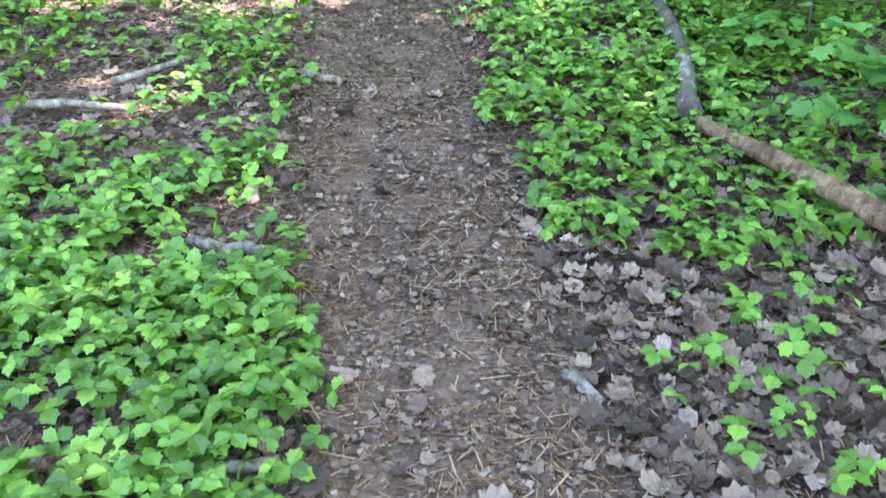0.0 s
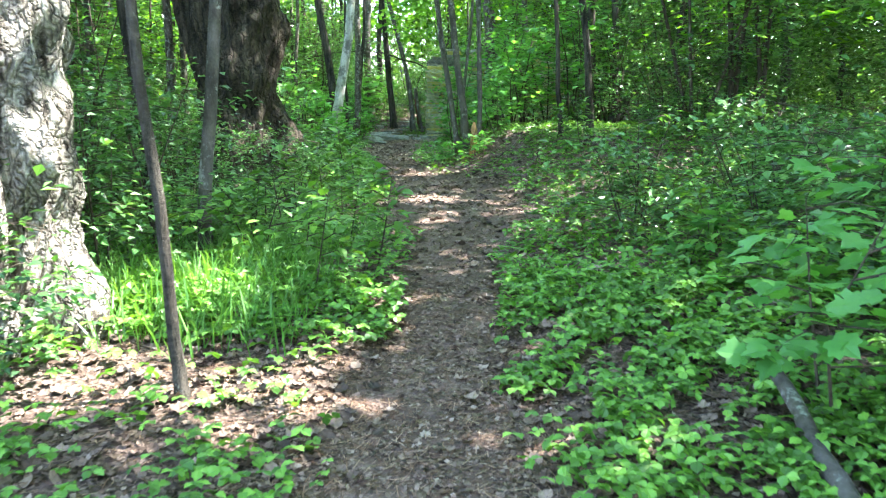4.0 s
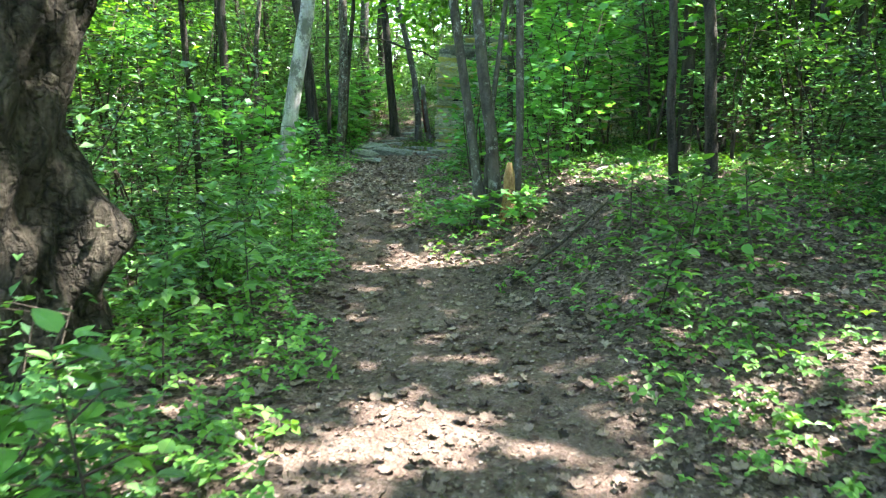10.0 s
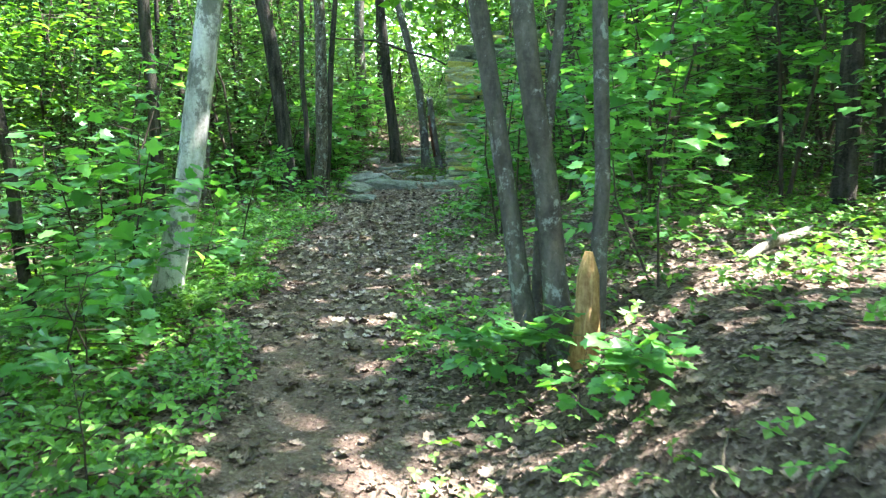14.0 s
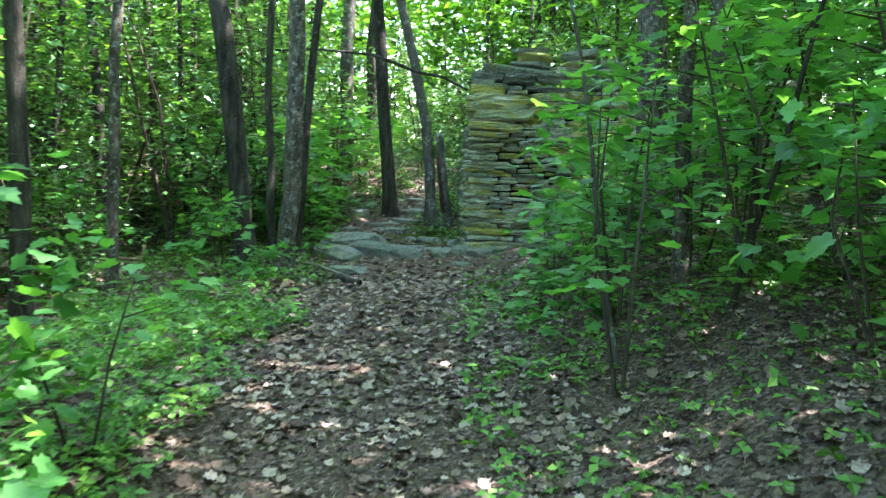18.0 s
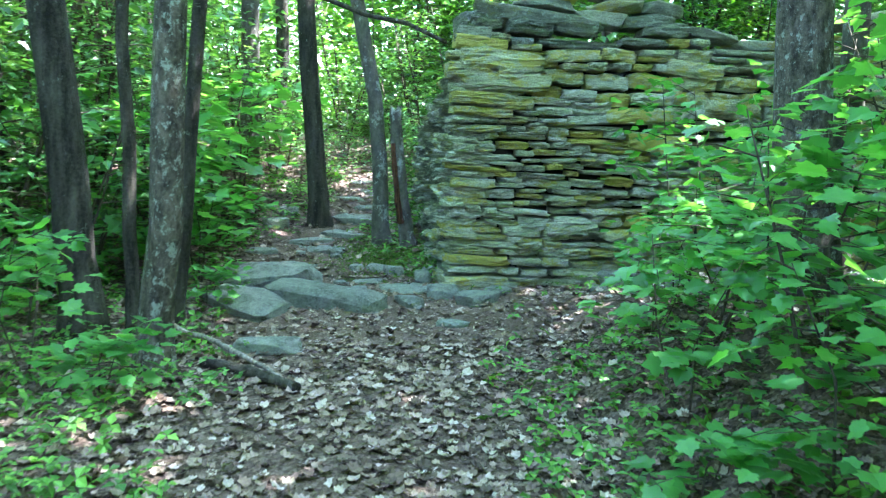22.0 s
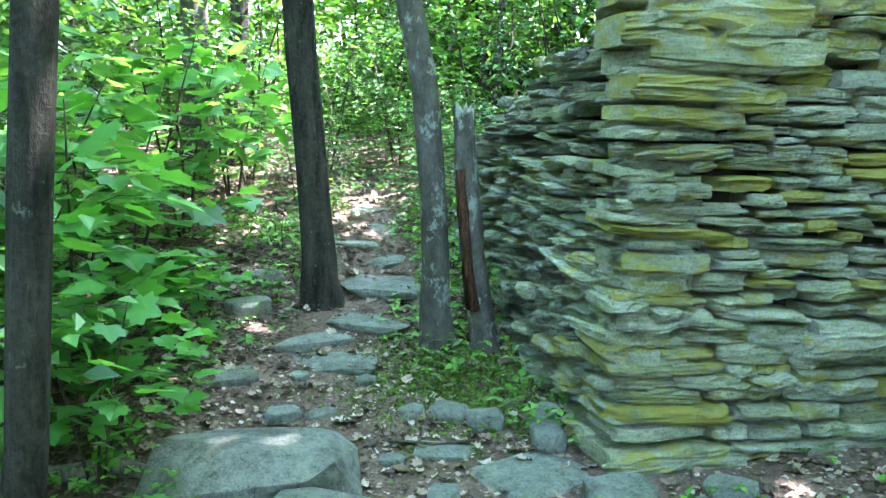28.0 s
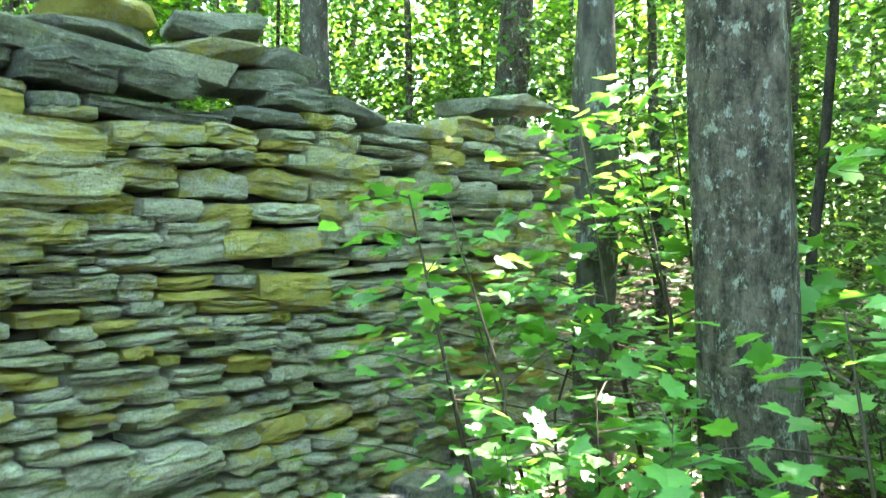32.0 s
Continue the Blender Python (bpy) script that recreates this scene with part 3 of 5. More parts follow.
def wall_stones(length, top, rng, thin, thick, reach, base=0.0, skip=None):
    """Rows of (s, z, length, height) laid in wavering courses up to the height top(s)."""
    rows, z, high = [], base, max(top(s) for s in np.linspace(0, length, 40))
    course = 0
    while z < high:
        h = rng.uniform(thin, thick) * (1.5 if z > 1.7 else 0.75 if 1.05 < z < 1.5 else 1.0)
        if rng.random() < 0.16:
            h *= 1.35
        h = min(h, 0.165)
        s = rng.uniform(-0.07, 0.04)
        while s < length:
            ln = min(max(rng.gamma(3.2, reach / 3.2), 0.14), 0.8)
            if s < 0.02:
                ln = rng.uniform(0.2, 0.62)
            ln = max(ln, 2.6 * h)
            if s + ln > length + 0.04:
                ln = length + 0.02 - s
                if ln < 0.1:
                    break
            hh = h * rng.uniform(0.86, 1.1)
            wave = 0.03 * math.sin(2.1 * s + course * 0.35) + 0.012 * math.sin(5.3 * s + course)
            cz = z + h / 2 + wave
            if cz + h * 0.3 < top(s + ln / 2) and not (skip and skip(s + ln / 2, cz)):
                if h > 0.085 and rng.random() < 0.3 and s > 0.02:
                    rows.append((s + ln / 2, cz - hh * 0.26, ln - 0.008, hh * 0.47))
                    rows.append((s + ln / 2 + rng.normal(0, 0.02), cz + hh * 0.25, ln * rng.uniform(0.8, 1) - 0.008, hh * 0.48))
                else:
                    rows.append((s + ln / 2, cz, ln - rng.uniform(0.004, 0.032), hh - 0.004))
            s += ln
        z += h
        course += 1
    return rows


WALL_MATS = [STONE_WALL, STONE_YELLOW, STONE_SIDE, STONE_TOP]
CORNER = Vector((-0.34, 26.05, 0))
WALL_TURN = 0.0  # degrees: heading of the front face


def front_top(s):
    """Height of the front wall's broken top above its foot."""
    pts = [(-1, 2.4), (0.0, 2.42), (0.3, 2.44), (0.5, 2.5), (1.15, 2.48), (1.4, 2.36), (1.45, 2.2), (1.6, 2.2), (1.66, 2.52), (1.95, 2.5), (2.0, 2.42), (2.2, 2.36), (2.5, 2.28), (3.1, 2.26), (3.3, 2.4), (3.5, 2.5), (4.4, 2.6), (4.7, 1.4)]
    return float(np.interp(s, [p[0] for p in pts], [p[1] for p in pts]))


def side_top(s):
    return float(np.interp(s, [0, 0.42, 0.46, 1.4, 2.1, 3.6], [2.4, 2.38, 2.1, 1.98, 1.75, 1.3]))


def lay_wall(name, label, at, turn, length, top, mats, seed, thin, thick, reach, near, skip=None, batter=0.02, foot=None):
    rng = np.random.default_rng(seed)
    foot = lift(at.x, at.y, -0.04) if foot is None else foot
    wall = thing(name, pose(at.x, at.y, foot, 0, 0, turn), label, "wall", kind="structure")
    n = 24
    ss = np.linspace(0.3, length - 0.15, n)
    tops = np.array([max(top(s) - 0.24, 0.2) for s in ss])
    v = np.concatenate([np.stack([ss, np.full(n, y), z], -1) for y in (0.22, 0.62) for z in (np.full(n, -0.4), tops)])
    i = np.arange(n - 1)
    f = np.concatenate([np.stack([a + i, a + i + 1, b + i + 1, b + i], -1) for a, b in ((0, n), (n, 3 * n), (3 * n, 2 * n))] + [np.array([[0, n, 3 * n, 2 * n], [n - 1, 3 * n - 1, 4 * n - 1, 2 * n - 1]])])
    part("wall_core", array_mesh("wall_core", v, f, [CORE]), None, wall, "dark earth core, coloured to shade the gaps between the stones")
    rest_v, rest_f, rest_m, count, used = [], [], [], 0, 0
    for s, z, ln, h in wall_stones(length, top, rng, thin, thick, reach, skip=skip):
        mat = mats(s, z, rng)
        deep = rng.uniform(0.28, 0.4)
        out = rng.normal(0, 0.03) - batter * (1.3 - z) * 0.9
        m = pose(s, deep / 2 + out, z, rng.normal(0, 3), rng.normal(0, 2.0), rng.normal(0, 3.5)) @ Matrix.Diagonal((ln, deep, h, 1))
        k = int(rng.integers(len(SHAPES)))
        if near(s, z) and used < 300:
            used += 1
            ob = part("stone", shape_mesh(k, mat), None, wall)
            ob.matrix_basis = m
        else:
            sv, sf = SHAPES[k]
            mm = np.array(m)
            rest_v.append(sv @ mm[:3, :3].T + mm[:3, 3])
            rest_f.append(sf + count)
            rest_m += [WALL_MATS.index(mat)] * len(sf)
            count += len(sv)
    if rest_v:
        rest = part("wall_stones", array_mesh("wall_stones", np.concatenate(rest_v), np.concatenate(rest_f), WALL_MATS, rest_m), None, wall)
        rest["kind"] = "stuff"
    return wall


def front_mats(s, z, rng):
    if rng.random() < 0.85 * float(smooth(z - 0.25 * (s > 1.9), 2.12, 2.3)):
        return STONE_TOP
    yellow = 0.26 + 0.75 * math.exp(-((s - 0.4) / 0.5) ** 2 - ((z - 2.05) / 0.22) ** 2) + 0.45 * math.exp(-((s - 3.6) / 0.8) ** 2 - ((z - 1.2) / 0.45) ** 2) + 0.25 * smooth(z, 1.6, 2.0)
    return STONE_YELLOW if rng.random() < yellow else STONE_WALL


FRONT = lay_wall("ruined_stone_wall", "tall ruined dry-stone wall of thin grey-green schist slabs with yellow lichen", CORNER, WALL_TURN, 4.55, front_top, front_mats, 11, 0.045, 0.11, 0.235, lambda s, z: s < 2.6 and z > 0.2, lambda s, z: (s - 1.1) ** 2 / 0.014 + (z - 1.61) ** 2 / 0.006 < 1)
# the large stones that stand out of the front face: along, up, length, height
for n, (s, z, ln, h) in enumerate([(1.81, 1.39, 0.46, 0.17), (1.66, 1.62, 0.62, 0.13), (0.42, 2.06, 0.72, 0.19), (0.46, 1.87, 0.8, 0.15), (0.3, 1.72, 0.6, 0.11), (2.5, 1.75, 0.5, 0.13), (2.15, 2.05, 0.55, 0.14), (0.32, 0.07, 0.6, 0.15), (1.1, 0.62, 0.5, 0.12)]):
    ob = part("stone", shape_mesh(4 + 3 * n, STONE_YELLOW if n not in (7, 8) else STONE_WALL), None, FRONT)
    ob.matrix_basis = pose(s, 0.1 - 0.018 * (1.3 - z), z, 0, (6, -2, 2, 0, 1, -3, 4, 1, -4)[n], 1.5 - n % 4) @ Matrix.Diagonal((ln, 0.3, h, 1))
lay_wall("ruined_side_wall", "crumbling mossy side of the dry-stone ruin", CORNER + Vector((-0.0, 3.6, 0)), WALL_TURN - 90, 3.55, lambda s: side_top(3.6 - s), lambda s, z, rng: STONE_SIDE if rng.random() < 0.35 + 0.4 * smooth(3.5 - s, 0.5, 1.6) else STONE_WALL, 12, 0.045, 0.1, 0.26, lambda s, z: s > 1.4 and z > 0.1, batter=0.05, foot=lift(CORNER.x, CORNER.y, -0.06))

# ---------- trees ----------
def spread(rng, n, centre, radius):
    """Places in an uneven blob."""
    d = rng.normal(size=(n, 3))
    d /= np.linalg.norm(d, axis=1)[:, None] + 1e-9
    return np.asarray(centre) + d * (rng.random(n)[:, None] ** 0.45) * np.asarray(radius)


STEPS = np.array([0, 0.006, 0.014, 0.026, 0.045, 0.08, 0.14, 0.22, 0.32, 0.44, 0.58, 0.72, 0.86, 1.0])


def trunk_line(height, lean, bend, rng):
    s = STEPS
    n = len(s)
    wob = np.cumsum(rng.normal(0, 0.036 * height, (n, 2)) * np.gradient(s)[:, None], axis=0)
    wob -= wob[0]
    x = lean[0] * s * height + bend[0] * s * s * height + wob[:, 0]
    y = lean[1] * s * height + bend[1] * s * s * height + wob[:, 1]
    return np.column_stack([x, y, s * height])


def make_tree(seed, radius, height, mat, leafmat, lean=(0, 0), bend=(0, 0), crown_from=0.45, leaves=900, leaf=0.16, limbs=4, flare=1.5, crown_wide=0.3, name="tree", label="", category="tree", group="", sides=9, wobble=0.03, low_twigs=0):
    rng = np.random.default_rng(seed)
    root = thing(name, Matrix.Identity(4), label, category, group)
    line = trunk_line(height, lean, bend, rng)
    rad = radius * np.interp(STEPS, [0, 0.008, 0.02, 0.05, 0.12, 0.5, 1], [flare, 1 + 0.6 * (flare - 1), 1 + 0.25 * (flare - 1), 1.0, 0.95, 0.7, 0.12])
    low = line[0] - [0, 0, 0.2]
    part("trunk", tube_mesh("trunk", np.vstack([low, line]), np.r_[rad[0] * 1.15, rad], sides, wobble, seed, [mat]), None, root)
    crown_v, crown_f, count = [], [], 0
    for k in range(limbs):
        s = crown_from + (1 - crown_from) * (k + 0.5) / limbs * 0.9
        p0 = np.array([np.interp(s, STEPS, line[:, i]) for i in range(3)])
        a, ln = rng.uniform(0, 6.28), height * crown_wide * rng.uniform(0.7, 1.15)
        tip = p0 + np.array([math.cos(a) * ln, math.sin(a) * ln, ln * rng.uniform(0.25, 0.7)])
        mid = (p0 + tip) / 2 + [0, 0, ln * 0.1]
        r0 = radius * 0.36 * (1.1 - s * 0.6)
        part("limb", tube_mesh("limb", [p0, mid, tip], [r0, r0 * 0.65, r0 * 0.2], 6, 0.04, seed + k, [mat]), None, root)
        for c in ((p0 + tip) / 2, mid + (tip - p0) * 0.2, tip):
            n = leaves // (limbs * 3)
            pl = spread(rng, n, c + rng.normal(0, 0.1, 3), np.array([0.62, 0.62, 0.34]) * ln * 0.8)
            v, f = scatter(SMALL, pl, rng.uniform(0.7, 1.3, n) * leaf, turns(n, rng, 0.7))
            crown_v.append(v)
            crown_f.append(f + count)
            count += len(v)
    if crown_v and leaves:
        part("crown", array_mesh("crown", np.concatenate(crown_v), np.concatenate(crown_f), [leafmat]), None, root)["kind"] = "stuff"
    return root


def set_at(ob, x, y, turn=0.0, scale=1.0, dz=-0.02):
    ob.matrix_basis = pose(x, y, lift(x, y, dz), 0, 0, turn) @ Matrix.Scale(scale, 4)
    return ob


def copy_at(ob, x, y, turn, scale=1.0, dz=-0.02):
    c = copy_thing(ob, pose(x, y, lift(x, y, dz), 0, 0, turn))
    c.scale = (scale,) * 3
    return c


# ---------- saplings and shrubs ----------
def make_bush(seed, height, wide, sprays, per, leaf, template, leafmat, name="shrub", label="", category="shrub", group="", low=0.1, stems=3):
    """A leafy understory bush: a few thin stems that carry flat, layered sprays of leaves."""
    rng = np.random.default_rng(seed)
    root = thing(name, Matrix.Identity(4), label, category, group)
    tops = []
    for k in range(stems):
        a = rng.uniform(0, 6.28)
        top = np.array([math.cos(a) * wide * 0.35, math.sin(a) * wide * 0.35, height * rng.uniform(0.8, 1.0)])
        mid = top * 0.5 + rng.normal(0, 0.05 * height, 3) * (1, 1, 0)
        base = np.array([math.cos(a), math.sin(a), 0]) * 0.05
        r = 0.006 * height + 0.002
        tops.append((base, mid, top))
        part("stem", tube_mesh("stem", [base - [0, 0, 0.12], base, mid, top], [r * 1.2, r, r * 0.7, r * 0.25], 6, 0.05, seed + k, [TWIG]), None, root)
    lv, lf, c, tv, tf, tc = [], [], 0, [], [], 0
    for k in range(sprays):
        base, mid, top = tops[k % stems]
        s = low + (1 - low) * (k + rng.random()) / sprays
        p = base + (mid - base) * s * 2 if s < 0.5 else mid + (top - mid) * (s * 2 - 1)
        a, ln = rng.uniform(0, 6.28), wide * rng.uniform(0.35, 0.62) * (1.15 - 0.55 * s)
        way = np.array([math.cos(a), math.sin(a), rng.uniform(-0.1, 0.3)])
        side = np.array([-way[1], way[0], 0])
        v, q, _ = tube([p, p + way * ln * 0.55 + [0, 0, 0.03], p + way * ln], [0.004 + 0.001 * height, 0.003, 0.0015], 4, 0, 0, False)
        tv.append(v)
        tf.append(q + tc)
        tc += len(v)
        u, w = rng.uniform(0.1, 1.15, per), rng.normal(0, 0.26, per)
        pl = p + way * (ln * u)[:, None] + side * (w * ln)[:, None]
        pl[:, 2] += rng.normal(0, 0.05, per) * wide - 0.12 * ln * u ** 2
        v, f = scatter(template, pl, rng.uniform(0.65, 1.2, per) * leaf, turns(per, rng, 0.42, a - 1.57 + w * 2.5 + rng.normal(0, 0.6, per)))
        lv.append(v)
        lf.append(f + c)
        c += len(v)
    part("branching", array_mesh("branching", np.concatenate(tv), np.concatenate(tf), [TWIG]), None, root)["kind"] = "stuff"
    part("leaves", array_mesh("leaves", np.concatenate(lv), np.concatenate(lf), [leafmat]), None, root)["kind"] = "stuff"
    return root

# ---------- trees beside the trail ----------
def near_tree(x, y, radius, height, mat, label, seed, lean=(0, 0), bend=(0, 0), **more):
    more.setdefault("leaves", 500)
    more.setdefault("crown_from", 0.5)
    ob = make_tree(seed, radius, height, mat, LEAF_CANOPY, lean, bend, label=label, **more)
    return set_at(ob, x, y)


def gnarled_tree(x, y, radius, height, mat, label, seed, burls, roots=6, fork=None, clefts=()):
    """An old thick trunk with burls and spreading roots."""
    rng = np.random.default_rng(seed)
    root = thing("old_tree", pose(x, y, lift(x, y, -0.05)), label, "tree")
    n, sides = 68, 112
    zs = np.concatenate([np.linspace(-0.3, 2.9, 58), np.linspace(3.1, height, 10)])
    a = np.arange(sides) * 2 * np.pi / sides
    prof = np.interp(zs, [-0.3, 0, 0.35, 1.0, 2.5, height], [1.75, 1.5, 1.2, 1.02, 0.95, 0.5]) * radius
    ridge = sum(rng.uniform(0.02, 0.07) * np.cos(k * a + rng.uniform(0, 6.28)) for k in (2, 3, 5, 7, 11)) + sum(rng.uniform(0.012, 0.022) * np.cos(k * a + rng.uniform(0, 6.28)) for k in (17, 23, 29))
    foot = np.clip(1 - (zs + 0.1) / 0.9, 0, 1) ** 2
    rr = prof[:, None] * (1 + ridge[None] + foot[:, None] * 0.22 * np.cos(roots * a + 0.7)[None] + 0.01 * rng.normal(size=(n, sides)))
    for _ in range(22):
        q, k = rng.integers(2, 12), rng.uniform(2, 16)
        rr = rr + 0.05 * radius / (0.5 * q ** 0.6) * np.sin(q * a + rng.uniform(0, 6.28) + 1.2 * np.sin(zs[:, None] * 2 + q)) * np.sin(k * zs[:, None] + rng.uniform(0, 6.28))
    for ang, bz, size, out in burls:
        da = np.angle(np.exp(1j * (a - ang)))
        rr += out * np.exp(-((da / (size / radius)) ** 2))[None] * np.exp(-(((zs - bz) / size) ** 2))[:, None]
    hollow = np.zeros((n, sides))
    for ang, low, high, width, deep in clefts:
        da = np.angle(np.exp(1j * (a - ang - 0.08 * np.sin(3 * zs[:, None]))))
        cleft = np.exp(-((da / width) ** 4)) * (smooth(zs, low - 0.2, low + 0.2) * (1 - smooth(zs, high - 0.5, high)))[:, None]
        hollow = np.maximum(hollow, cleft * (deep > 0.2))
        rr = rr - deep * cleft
    v = np.stack([rr * np.cos(a), rr * np.sin(a), np.repeat(zs[:, None], sides, 1)], -1).reshape(-1, 3)
    i, j = np.meshgrid(np.arange(n - 1), np.arange(sides), indexing="ij")
    k = (j + 1) % sides
    f = np.stack([i * sides + j, i * sides + k, (i + 1) * sides + k, (i + 1) * sides + j], -1).reshape(-1, 4)
    # deep cleft faces: dark old wood, with the hollow's shade in its colour
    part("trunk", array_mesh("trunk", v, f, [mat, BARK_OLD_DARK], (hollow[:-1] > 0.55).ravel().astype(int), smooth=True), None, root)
    if fork:
        start, end, thick = fork
        line = np.linspace(start, end, 7) + rng.normal(0, 0.05, (7, 3)) * np.array([0, 1, 1, 1, 1, 1, 0])[:, None]
        part("limb", tube_mesh("limb", line, np.linspace(thick, thick * 0.6, 7), 14, 0.07, seed, [mat]), None, root)
    lv, lf, c = [], [], 0
    for m in range(5):
        b, z0 = rng.uniform(0, 6.28), rng.uniform(0.55, 0.95) * height
        p0 = np.array([0, 0, z0])
        tip = p0 + [math.cos(b) * 3, math.sin(b) * 3, 1.6]
        part("limb", tube_mesh("limb", [p0, (p0 + tip) / 2 + [0, 0, 0.4], tip], [radius * 0.35, radius * 0.22, 0.04], 8, 0.05, seed + m, [mat]), None, root)
        q, w = scatter(SMALL, spread(rng, 160, tip, (2, 2, 1.1)), rng.uniform(0.15, 0.28, 160), turns(160, rng, 0.7))
        lv.append(q)
        lf.append(w + c)
        c += len(q)
    part("crown", array_mesh("crown", np.concatenate(lv), np.concatenate(lf), [LEAF_CANOPY]), None, root)
    return root


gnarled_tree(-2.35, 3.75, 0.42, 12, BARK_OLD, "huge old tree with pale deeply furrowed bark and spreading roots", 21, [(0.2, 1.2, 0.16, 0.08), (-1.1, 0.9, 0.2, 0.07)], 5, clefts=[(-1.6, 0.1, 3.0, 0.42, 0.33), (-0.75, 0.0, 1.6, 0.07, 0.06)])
gnarled_tree(-2.6, 10.6, 0.46, 12, BARK_OLD_DARK, "thick dark gnarled tree with swollen burls", 22, [(0.3, 0.8, 0.26, 0.26), (0.3, 2.05, 0.3, 0.2), (-1.2, 1.5, 0.3, 0.14), (-0.9, 0.15, 0.3, 0.16), (-1.9, 0.7, 0.25, 0.12), (-0.5, 2.6, 0.3, 0.12)], 6, ((-0.1, 0, 1.1), (-1.2, 0.1, 4.6), 0.26))
NEAR = [
    # x, y, radius, height, bark, lean, bend, label
    (-1.1, 2.93, 0.027, 6, BARK_DARK, (-0.06, 0.0), (0, 0), "slender dark sapling trunk beside the trail"),
    (-1.66, 5.35, 0.05, 8, BARK_GREY, (0.09, 0.0), (0, 0), "slim grey trunk in the undergrowth"),
    (-2.2, 6.2, 0.05, 8, BARK_DARK, (-0.13, 0.0), (0, 0), "slim dark trunk in the undergrowth"),
    (-2.6, 7.2, 0.06, 9, BARK_DARK, (-0.08, 0.0), (0, 0), "slim leaning trunk in the undergrowth"),
    (-2.28, 16.6, 0.1, 11, BARK_PALE, (0.27, 0.0), (-0.3, 0), "pale leaning birch with peeling bark beside the trail"),
    (0.365, 14.85, 0.052, 10, BARK_GREY, (-0.13, 0.0), (0.03, 0), "slim grey stem in a clump of maples"),
    (0.53, 14.8, 0.06, 11, BARK_GREY, (-0.11, 0.02), (0.0, 0), "slim grey stem in a clump of maples"),
    (0.4, 15.0, 0.03, 8, BARK_GREY, (0.035, 0.02), (0.02, 0), "slim grey stem in a clump of maples"),
    (0.71, 14.95, 0.045, 11, BARK_GREY, (0.015, 0.03), (0, 0), "slim grey stem in a clump of maples"),
    (2.0, 13.4, 0.04, 10, BARK_DARK, (-0.1, 0.0), (0, 0), "slim dark trunk on the bank"),
    (2.67, 14.64, 0.065, 11, BARK_DARK, (-0.03, 0.0), (0, 0), "straight dark trunk on the bank"),
    (0.46, 19.9, 0.017, 4.2, BARK_GREY, (-0.18, 0), (0, 0), "thin pale maple stem"),
    (1.14, 19.9, 0.019, 4.6, BARK_DARK, (0.22, 0), (0, 0), "thin dark maple stem"),
    (3.2, 17.7, 0.09, 11, BARK_DARK, (0.0, 0.0), (0, 0), "straight dark trunk on the bank"),
    (-2.35, 23.8, 0.095, 11, BARK_SPOT, (0.03, 0.0), (0.02, 0), "grey maple trunk spotted with pale lichen"),
    (-2.42, 24.8, 0.055, 10, BARK_DARK, (0.06, 0.0), (0.0, 0), "dark slender trunk beside a grey maple"),
    (-2.95, 24.5, 0.12, 12, BARK_DARK, (-0.08, 0), (0.0, 0), "dark trunk at the edge of the trail"),
    (-2.65, 24.6, 0.045, 9, BARK_DARK, (-0.02, 0), (0.0, 0), "thin dark trunk at the edge of the trail"),
    (-1.49, 28.27, 0.11, 12, BARK_DARK, (-0.07, 0), (0.02, 0), "dark straight trunk with white lichen spots"),
    (-0.83, 27.6, 0.085, 11, BARK_GREY, (-0.085, 0), (-0.28, 0), "leaning grey trunk growing against the ruin"),
    (1.04, 20.65, 0.055, 10, BARK_SPOT, (-0.05, 0), (0, 0), "slim maple trunk with white lichen"),
    (1.68, 23.73, 0.178, 12, BARK_SPOT, (-0.11, 0), (0.03, 0), "lichen-spotted trunk before the ruined wall"),
    (2.62, 24.98, 0.105, 11, BARK_GREY, (-0.02, 0), (0, 0), "slender trunk at the wall's end"),
    (-2.64, 31.6, 0.14, 12, BARK_GREY, (0.0, 0), (0, 0), "pale grey trunk in the wood behind the ruin"),
    (5.3, 30.2, 0.2, 13, BARK_GREY, (0, 0), (0, 0), "thick grey trunk in the wood behind the ruin"),
    (6.8, 28.5, 0.24, 13, BARK_SPOT, (0, 0), (0, 0), "thick dark trunk in the wood behind the ruin"),
    (6.0, 27.2, 0.14, 12, BARK_GREY, (0.02, 0), (0, 0), "grey trunk in the wood behind the ruin"),
    (-2.3, 33.2, 0.12, 12, BARK_DARK, (0.02, 0), (0, 0), "dark trunk in the wood behind the ruin"),
]
for n, (x, y, r, h, mat, lean, bend, label) in enumerate(NEAR):
    near_tree(x, y, r, h, mat, label, 40 + n, lean, bend)


# ---------- the wood around ----------
def clear(x, y, gap):
    """Whether a place is off the trail, the ruin and the ground right before the lens."""
    return abs(x - float(trail_x(y))) > gap and not (-0.9 < x < 7 and 25.0 < y < 31) and not (abs(x) < 3.2 and y < 3)


# places that the sun reaches between the crowns
CLEARINGS = [(-0.16, 9.44, 0.55), (0.95, 8.05, 0.4), (-0.45, 13.5, 0.55), (0.1, 14.3, 0.5), (0.35, 13.8, 0.5), (-0.25, 12.3, 0.4), (-0.6, 16.1, 0.4), (-1.7, 3.6, 0.95), (-1.3, 4.4, 0.85), (-0.9, 2.9, 0.5), (-1.1, 5.6, 0.6), (0.4, 12.6, 0.4), (1.4, 9.3, 0.4), (2.2, 10.6, 0.5), (-0.1, 10.6, 0.3), (0.05, 7.3, 0.3), (0.1, 6.0, 0.3)]
